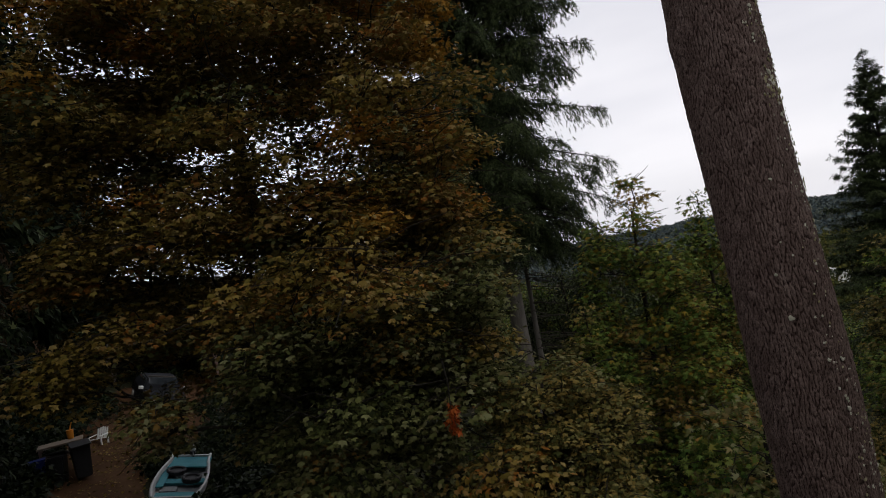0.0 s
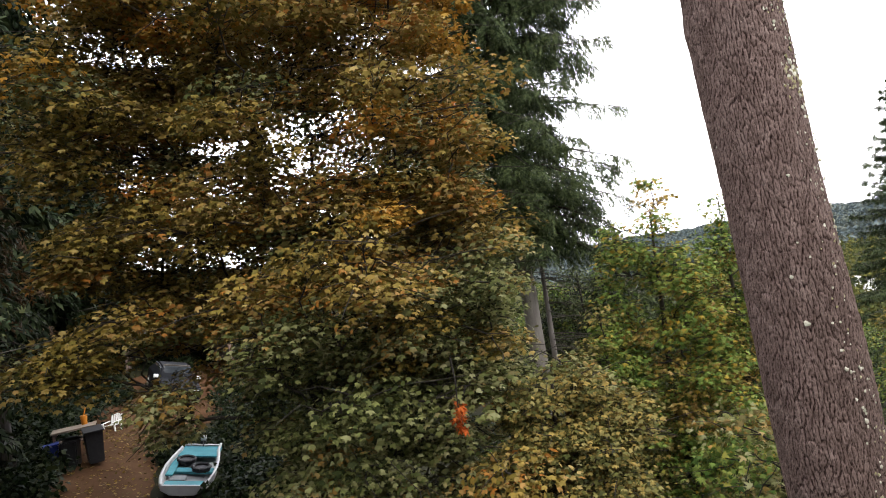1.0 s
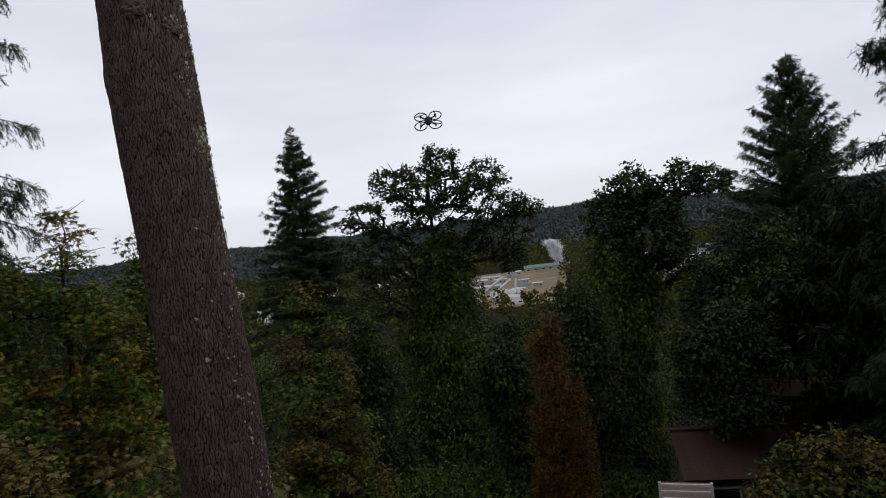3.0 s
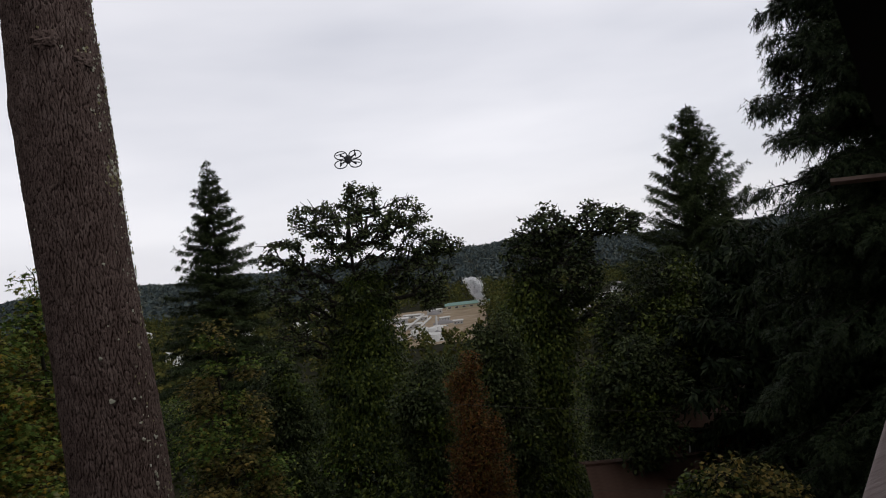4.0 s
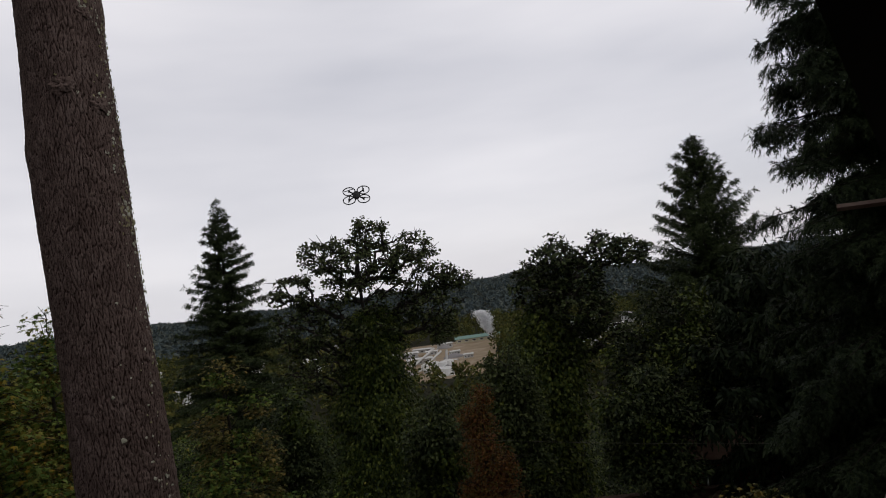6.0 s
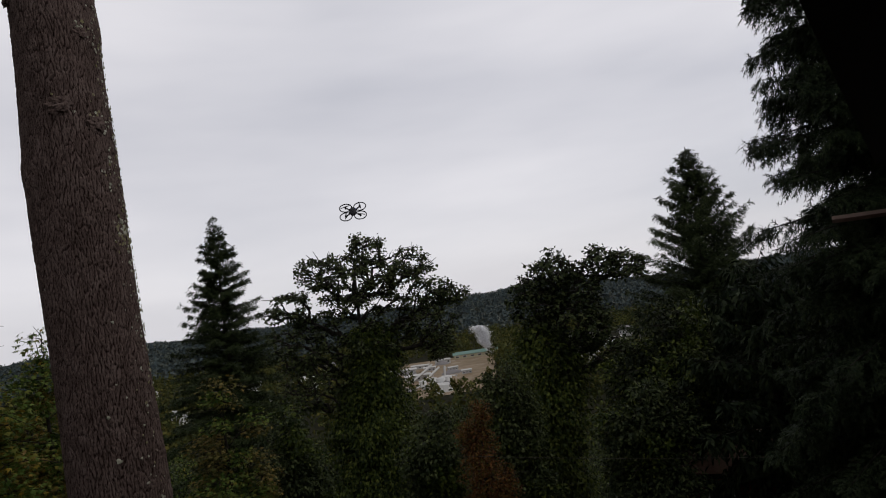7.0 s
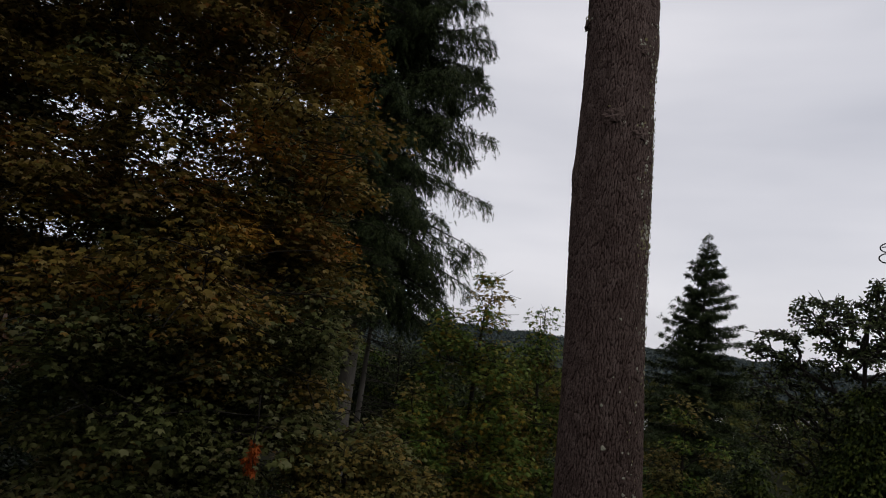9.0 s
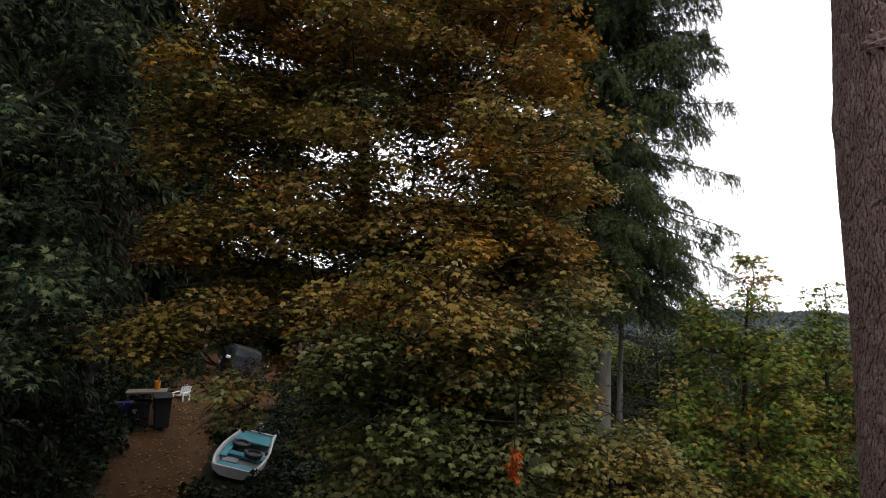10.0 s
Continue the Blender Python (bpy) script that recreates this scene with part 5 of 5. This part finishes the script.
def boat():
    t = thing("rowing_boat", (0, 0, 0), "small white and turquoise fishing boat with two swivel seats", "boat")
    t.matrix_world = slope_pose(-52.1, 21.7, -38) @ pose(0, 0, 0.16, 11, 0, 0) @ Matrix.Diagonal((1.18, 0.96, 0.88, 1))
    Ls = np.linspace(-1.4, 1.4, 15)

    def half(y):
        s = (y + 1.4) / 2.8
        return 0.52 + 0.14 * math.sin(math.pi * min(1, s * 1.05 + 0.1)) - 0.03 * max(0, 0.18 - s) / 0.18

    def hull(inset, zb, zt):
        rows = []
        for y in Ls:
            w = half(y) - inset
            k = 0.16 * max(0, (-y - 0.7)) / 0.7
            rows.append([(-w, zt), (-w * 0.93, zb + 0.16 + k), (-w * 0.55, zb + k), (0, zb - 0.02 + k), (w * 0.55, zb + k), (w * 0.93, zb + 0.16 + k), (w, zt)])
        return rows
    bm = bmesh.new()
    outer = [[bm.verts.new((x, y * 1.0, z)) for x, z in row] for y, row in zip(Ls, hull(0, 0, 0.50))]
    inner = [[bm.verts.new((x, y * 0.96, z)) for x, z in row] for y, row in zip(Ls, hull(0.07, 0.10, 0.50))]
    for k, grid in enumerate((outer, inner)):
        for a, b in zip(grid, grid[1:]):
            for i in range(6):
                bm.faces.new((a[i], a[i + 1], b[i + 1], b[i]))
        for end in (grid[0], grid[-1]):
            bm.faces.new(end)
    for i in (0, 6):
        for (a, b), (c, d) in zip(zip(outer, outer[1:]), zip(inner, inner[1:])):
            bm.faces.new((a[i], b[i], d[i], c[i]))
    for k in (0, -1):
        bm.faces.new((outer[k][0], outer[k][6], inner[k][6], inner[k][0]))
    bmesh.ops.recalc_face_normals(bm, faces=bm.faces)
    part("hull", bm, M_HULL, t)
    for s in (-1, 1):
        bm = bmesh.new()
        pts = np.array([(s * (half(y) - 0.03), y, 0.52) for y in Ls])
        bm.free()
        part_np("gunwale", *tube(pts, np.full(len(pts), 0.035), 8), M_HULL, t, smooth=True)
    part("bow_deck", add_box(bmesh.new(), (-0.46, -1.32, 0.40), (0.46, -1.05, 0.47), 0.02), M_AQUA, t)
    part("stern_deck", add_box(bmesh.new(), (-0.54, 0.62, 0.38), (0.54, 1.33, 0.45), 0.02), M_AQUA, t)
    part("side_deck", add_box(bmesh.new(), (-0.56, -0.6, 0.36), (-0.38, 0.62, 0.42), 0.02), M_AQUA, t)
    part("floor_panel", add_box(bmesh.new(), (-0.5, -1.05, 0.15), (0.5, 0.62, 0.20), 0.01), M_GREYFLOOR, t)
    part("thwart", add_box(bmesh.new(), (-0.55, -0.30, 0.26), (0.55, -0.02, 0.36), 0.02), M_AQUA, t)
    part("locker", add_box(bmesh.new(), (-0.45, -0.75, 0.20), (-0.05, -0.45, 0.33), 0.02), M_GREYFLOOR, t)
    for x, y in ((-0.22, 0.35), (0.24, -0.16)):
        bm = bmesh.new()
        add_rod(bm, (x, y, 0.36), (x, y, 0.46), 0.23, 0.21, 20)
        s = part("swivel_seat", bm, M_BLACK, t, "round black swivel seat")
        bm = bmesh.new()
        for k in range(16):
            a0, a1 = [6.283 * (k + q) / 16 for q in (0, 1)]
            add_rod(bm, (x + 0.21 * math.cos(a0), y + 0.21 * math.sin(a0), 0.48), (x + 0.21 * math.cos(a1), y + 0.21 * math.sin(a1), 0.48), 0.045, seg=6)
        part("seat_rim", bm, M_BLACK, s)
        part("pedestal", add_rod(bmesh.new(), (x, y, 0.18), (x, y, 0.36), 0.05), M_GREYFLOOR, s)
    m = part("outboard_motor", add_box(bmesh.new(), (-0.06, 1.38, 0.62), (0.08, 1.58, 0.80), 0.04), M_HULL, t, "white-topped outboard motor")
    part("cowl_base", add_box(bmesh.new(), (-0.06, 1.38, 0.48), (0.08, 1.56, 0.62), 0.03), M_BLACK, m)
    part("shaft", add_box(bmesh.new(), (-0.02, 1.42, -0.05), (0.06, 1.55, 0.50), 0.02), M_BLACK, m)
    part("tiller", add_rod(bmesh.new(), (0.02, 1.40, 0.62), (0.10, 0.95, 0.66), 0.02), M_BLACK, m)
    part("skid", add_box(bmesh.new(), (-0.05, -1.1, -0.3), (0.05, 1.35, 0.0)), M_BLACK, t)


boat()


def workbench():
    t = thing("work_bench", (0, 0, 0), "weathered plywood bench at the edge of the drive", "bench")
    m = slope_pose(-59.7, 24.6, -60)
    t.matrix_world = Matrix.Translation(m.translation) @ pose(0, 0, 0, 0, 0, 55) @ Matrix.Diagonal((0.85, 0.85, 0.85, 1))
    part("top", add_box(bmesh.new(), (-0.75, -0.5, 0.98), (0.75, 0.5, 1.05), 0.01), M_TABLE, t)
    for x in (-0.65, 0.65):
        for y in (-0.4, 0.4):
            part("leg", add_box(bmesh.new(), (x - 0.045, y - 0.045, -0.5), (x + 0.045, y + 0.045, 0.98)), M_BEAM, t)
    part("shelf", add_box(bmesh.new(), (-0.7, -0.45, 0.55), (0.7, 0.45, 0.59)), M_BEAM, t)

    def loose(name, label, category, dx, dy, z, build, mat, turn=0, lid=None):
        o = thing(name, (0, 0, 0), label, category, "clutter by the drive")
        o.matrix_world = t.matrix_world @ pose(dx, dy, z, 0, 0, turn)
        part("body", build, mat, o)
        if lid is not None:
            part("lid", lid, mat, o)
        return o

    def bin_body(w, d, h):
        bm = bmesh.new()
        vs = [bm.verts.new((x * w / 2 * k, y * d / 2 * k, z)) for z, k in ((-0.25, 0.8), (h, 1.0)) for x, y in ((-1, -1), (1, -1), (1, 1), (-1, 1))]
        for q in ((3, 2, 1, 0), (4, 5, 6, 7), (0, 1, 5, 4), (1, 2, 6, 5), (2, 3, 7, 6), (3, 0, 4, 7)):
            bm.faces.new([vs[i] for i in q])
        bmesh.ops.bevel(bm, geom=list(bm.edges), offset=0.03, segments=2, affect="EDGES")
        return bm
    loose("rubbish_bin", "black wheeled rubbish bin with a sloping lid", "bin", 0.65, -1.0, 0, bin_body(0.62, 0.7, 0.95), M_BLACK, 10, add_box(bmesh.new(), (-0.34, -0.38, 0.96), (0.34, 0.38, 1.02), 0.02, pose(0, 0, 0, 8)))
    loose("rubbish_bin", "black open-topped bin beside the bench", "bin", -0.1, -1.05, 0, bin_body(0.55, 0.6, 0.75), M_BLACK, -12, add_box(bmesh.new(), (-0.3, -0.34, 0.74), (0.3, 0.34, 0.79), 0.02, pose(0, 0, 0.06, -16)))
    loose("storage_tote", "blue plastic storage tote", "tote", -0.75, -0.85, 0, bin_body(0.5, 0.45, 0.7), M_BLUE, 5, add_box(bmesh.new(), (-0.28, -0.26, 0.70), (0.28, 0.26, 0.75), 0.02))
    bm = add_rod(bmesh.new(), (0, 0, 0), (0, 0, 0.34), 0.10, 0.13, 16)
    add_rod(bm, (0, 0, 0.34), (0.10, 0, 0.62), 0.03, 0.02, 8)
    loose("leaf_blower", "orange garden blower standing on the bench", "tool", 0.35, 0.25, 1.05, bm, M_ORANGEP)
    loose("plank_pile", "loose boards stacked under the bench", "boards", 0.1, -0.1, 0.59, add_box(bmesh.new(), (-0.9, -0.2, 0.0), (0.8, 0.2, 0.10), 0.01, pose(0, 0, 0, 0, 0, 8)), M_TABLE)


workbench()


def garden_chair():
    t = thing("garden_chair", (0, 0, 0), "white slatted garden chair beside the drive", "chair")
    t.matrix_world = Matrix.Translation(slope_pose(-57.2, 27.4, 0).translation) @ pose(0, 0, 0, 0, 0, 205) @ Matrix.Diagonal((0.72, 0.72, 0.52, 1))
    for x in (-0.3, 0.3):
        part("leg", add_box(bmesh.new(), (x - 0.03, 0.25, -0.1), (x + 0.03, 0.31, 0.55)), M_WHITE, t)
        part("leg", add_box(bmesh.new(), (x - 0.03, -0.33, -0.1), (x + 0.03, -0.27, 0.4), 0, pose(0, 0, 0, 8)), M_WHITE, t)
        part("armrest", add_box(bmesh.new(), (x - 0.06, -0.35, 0.55), (x + 0.06, 0.38, 0.59), 0.01), M_WHITE, t)
    for k in range(6):
        part("seat_slat", add_box(bmesh.new(), (-0.28, 0.28 - 0.11 * k - 0.09, 0.38 - 0.025 * k), (0.28, 0.28 - 0.11 * k, 0.40 - 0.025 * k)), M_WHITE, t)
    for k in range(5):
        x = -0.24 + 0.12 * k
        part("back_slat", add_box(bmesh.new(), (x - 0.045, -0.02, 0.0), (x + 0.045, 0.0, 0.72 + 0.05 * (2 - abs(k - 2))), 0.005, pose(0, -0.32, 0.25, 18)), M_WHITE, t)


garden_chair()


def car():
    t = thing("parked_car", (0, 0, 0), "dark car parked at the top of the drive", "car")
    t.matrix_world = slope_pose(-52.8, 33.5, -60)
    prof = [(-2.1, 0.35), (-2.15, 0.75), (-1.5, 0.92), (-0.75, 0.98), (-0.25, 1.40), (1.0, 1.42), (1.75, 1.0), (2.1, 0.9), (2.12, 0.38)]
    bm = bmesh.new()
    L, R = ([bm.verts.new((s * (0.86 if z < 1.1 else 0.66), y, z)) for y, z in prof] for s in (-1, 1))
    for i in range(len(prof)):
        j = (i + 1) % len(prof)
        bm.faces.new((L[i], L[j], R[j], R[i]))
    bm.faces.new(L); bm.faces.new(R)
    bmesh.ops.recalc_face_normals(bm, faces=bm.faces)
    bmesh.ops.bevel(bm, geom=list(bm.edges), offset=0.05, segments=2, affect="EDGES")
    part("body", bm, M_CAR, t)
    part("windscreen", add_box(bmesh.new(), (-0.6, -0.02, 0.0), (0.6, 0.02, 0.55), 0.01, pose(0, -0.62, 1.02, -40)), M_GLASS, t)
    for s in (-1, 1):
        part("side_window", add_box(bmesh.new(), (s * 0.78 - 0.03, -0.35, 1.02), (s * 0.78 + 0.03, 1.1, 1.32), 0.01, pose(0, 0, 0, 0, -s * 3)), M_GLASS, t)
        part("headlight", add_box(bmesh.new(), (s * 0.62 - 0.16, -2.17, 0.62), (s * 0.62 + 0.16, -2.05, 0.78), 0.03), M_WHITE, t)
        part("mirror", add_box(bmesh.new(), (s * 0.95 - 0.1, -0.75, 0.98), (s * 0.95 + 0.1, -0.6, 1.12), 0.03), M_WHITE, t)
        for y in (-1.35, 1.35):
            w = part("wheel", add_rod(bmesh.new(), (s * 0.72, y, 0.32), (s * 0.90, y, 0.32), 0.33, seg=20), M_BLACK, t)
            part("rim", add_rod(bmesh.new(), (s * 0.895, y, 0.32), (s * 0.915, y, 0.32), 0.2, seg=16), M_PALE, w)
    part("roof_rack", add_box(bmesh.new(), (-0.6, -0.2, 1.44), (0.6, -0.12, 1.50), 0.01), M_DEADWOOD, t)


car()


def carport():
    p = spot(-51.5, 40)
    g = ground_at(p.x, p.y)
    t = thing("carport", (p.x, p.y, g), "open-fronted shed with a pale roof edge behind the drive", "shed", turn=48)
    part("back_wall", add_box(bmesh.new(), (-2.6, 2.0, -0.5), (2.6, 2.15, 2.4)), M_SIDING, t)
    for x in (-2.6, 2.6):
        part("side_wall", add_box(bmesh.new(), (x - 0.06, -2.0, -0.5), (x + 0.06, 2.0, 2.4)), M_SIDING, t)
        part("post", add_box(bmesh.new(), (x - 0.08, -2.2, -0.5), (x + 0.08, -2.04, 2.45)), M_BEAM, t)
    part("roof", add_box(bmesh.new(), (-2.9, -2.5, 2.45), (2.9, 2.4, 2.57), 0, pose(0, 0, 0, 3)), M_GREYROOF, t)
    part("fascia", add_box(bmesh.new(), (-2.9, -2.56, 2.32), (2.9, -2.51, 2.52)), M_GREYROOF, t)


carport()


# ---- wires, orange leaves, dead boughs, drone ----
def wire(a, b, sag, label, r=0.011):
    a, b = Vector(a), Vector(b)
    s = np.linspace(0, 1, 24)
    pts = np.array([a.lerp(b, k) for k in s])
    pts[:, 2] -= sag * 4 * s * (1 - s)
    tagged(part_np("overhead_wire", *tube(pts, np.full(24, r), 6), M_DEADWOOD, smooth=True), label, "wire", "overhead wires")


wire(spot(-85, 10.5, -1.8), spot(-54, 15.5, -0.1), 0.1, "pale service wire strung through the trees beside the drive", 0.010)
wire(spot(-92, 15, -5.5), spot(-56, 34, -2.0), 0.4, "thin service wire below another in the trees", 0.006)
wire(spot(26, 19, -13.5), spot(66, 23, -15.2), 0.15, "thin service wire crossing above the brown roofs", 0.005)
wire(spot(34, 17, -21.5), spot(60, 22, -20.0), 0.12, "thin service wire crossing in front of the house", 0.005)


def orange_leaves():
    rng = np.random.default_rng(91)
    p = np.array(spot(-28.9, 11.0, -12.2))
    n = 80
    s = rng.random(n)
    pos = p + np.stack([rng.normal(size=n) * 0.035 + 0.05 * np.sin(s * 7), rng.normal(size=n) * 0.05, -0.52 * s + 0.06], 1)
    v, f = leaves(pos, rng.normal(size=(n, 3)) * 0.6 + [0, 0, -1], rng.normal(size=(n, 3)), rng.uniform(0.07, 0.13, n), LEAF_MAPLE)
    t = thing("dead_spray", (0, 0, 0), "hanging spray of dead bright orange leaves", "leaves")
    tagged(part_np("leaf_spray", v, f, M_ORANGE, t), kind="stuff")
    part_np("twig", *tube(np.array([p + (0.0, 0, 0.8), p + (0.03, 0, 0.4), p, p + (0.05, 0, -0.4)]), [0.02, 0.014, 0.01, 0.004], 5), M_BARK_DARK, t)


orange_leaves()


def drive_litter():
    """Fallen leaves on the drive."""
    rng = np.random.default_rng(95)
    n = 2600
    k = rng.integers(0, len(DRIVE) - 2, n)
    f = rng.random(n)
    side = rng.normal(size=n) * 0.9
    P = np.array([tuple(p) for p in DRIVE])
    c = P[k] * (1 - f[:, None]) + P[k + 1] * f[:, None]
    d = P[k + 1] - P[k]
    d /= np.linalg.norm(d, axis=1, keepdims=True)
    c[:, 0] += d[:, 1] * side
    c[:, 1] -= d[:, 0] * side
    c[:, 2] = land(c[:, 0], c[:, 1]) + 0.085 + 0.02 * rng.random(n)
    v, f2 = leaves(c, rng.normal(size=(n, 3)) * [1, 1, 0.15], rng.normal(size=(n, 3)) * 0.25 + [0, 0, 1], rng.uniform(0.06, 0.13, n), LEAF_BROAD)
    tagged(part_np("leaf_litter", v, f2, M_MAPLE_OLIVE), "brown and orange fallen leaves scattered on the drive", "leaves", kind="stuff")


drive_litter()


def bare_branches():
    """Dead lower branches of the tall fir, and the second stem beside it."""
    rng = np.random.default_rng(93)
    b = np.array(stand(-21.4, 28))
    t = thing("dead_fir_stem", stand(-20.2, 28.6), "slender pale stem with bare dead branches beside the fir", "tree")
    g = np.array(t.location)
    zs = np.linspace(-0.2, 13, 12)
    part_np("stem", *tube(np.stack([0.02 * zs, 0 * zs, zs], 1), np.linspace(0.17, 0.05, 12), 9, 0.04, rng), M_BARK_PALE, t, smooth=True)
    for k in range(26):
        z = rng.uniform(4.0, 9.0)
        a = rng.normal(0.1, 0.7)
        L = rng.uniform(1.2, 3.6)
        s = np.linspace(0, 1, 6)
        path = np.stack([0.02 * z + np.cos(a) * s * L, np.sin(a) * s * L - 0.2 * s, z - 0.10 * L * s - 0.04 * L * s ** 2 + rng.normal(size=6) * 0.03], 1)
        part_np("dead_branch", *tube(path, np.linspace(0.026, 0.006, 6), 5), M_DEADWOOD, t)


bare_branches()


def drone():
    t = thing("quadcopter_drone", spot(21.3, 7.4, 9.2), "small black quadcopter with blue lamps hovering above the oak", "drone", turn=-24)
    t.matrix_world = t.matrix_world @ pose(0, 0, 0, 52, 0, 0)
    bm = bmesh.new()
    bmesh.ops.create_uvsphere(bm, u_segments=14, v_segments=8, radius=0.045, matrix=Matrix.Diagonal((1, 1.6, 0.55, 1)))
    part("body", bm, M_BLACK, t, smooth=True)
    blue = bpy.data.materials.new("blue_lamp")
    blue.use_nodes = True
    bs = blue.node_tree.nodes["Principled BSDF"]
    bs.inputs["Base Color"].default_value = (0.02, 0.03, 0.4, 1)
    bs.inputs["Emission Color"].default_value = (0.04, 0.06, 1.0, 1)
    bs.inputs["Emission Strength"].default_value = 0.8
    for x in (-1, 1):
        for y in (-1, 1):
            c = Vector((0.085 * x, 0.075 * y, 0))
            part("arm", add_rod(bmesh.new(), (0, 0, 0), c, 0.010, 0.008, 6), M_BLACK, t)
            bm = bmesh.new()
            for k in range(18):
                a0, a1 = [6.283 * (k + q) / 18 for q in (0, 1)]
                add_rod(bm, c + Vector((0.072 * math.cos(a0), 0.068 * math.sin(a0), 0)), c + Vector((0.072 * math.cos(a1), 0.068 * math.sin(a1), 0)), 0.0065, seg=5)
            part("rotor_guard", bm, M_BLACK, t)
            part("motor", add_rod(bmesh.new(), c - Vector((0, 0, 0.012)), c + Vector((0, 0, 0.018)), 0.012, seg=10), M_BLACK, t)
            part("propeller", add_box(bmesh.new(), (-0.06, -0.006, 0.018), (0.06, 0.006, 0.021), 0, Matrix.Translation(c) @ Matrix.Rotation(x * 0.7 + y, 4, "Z")), M_BLACK, t)
    for x in (-1, 1):
        bm = bmesh.new()
        bmesh.ops.create_icosphere(bm, subdivisions=1, radius=0.016, matrix=Matrix.Translation((0.035 * x, 0.05, -0.018)))
        part("lamp", bm, blue, t, "glowing blue lamp")


drone()
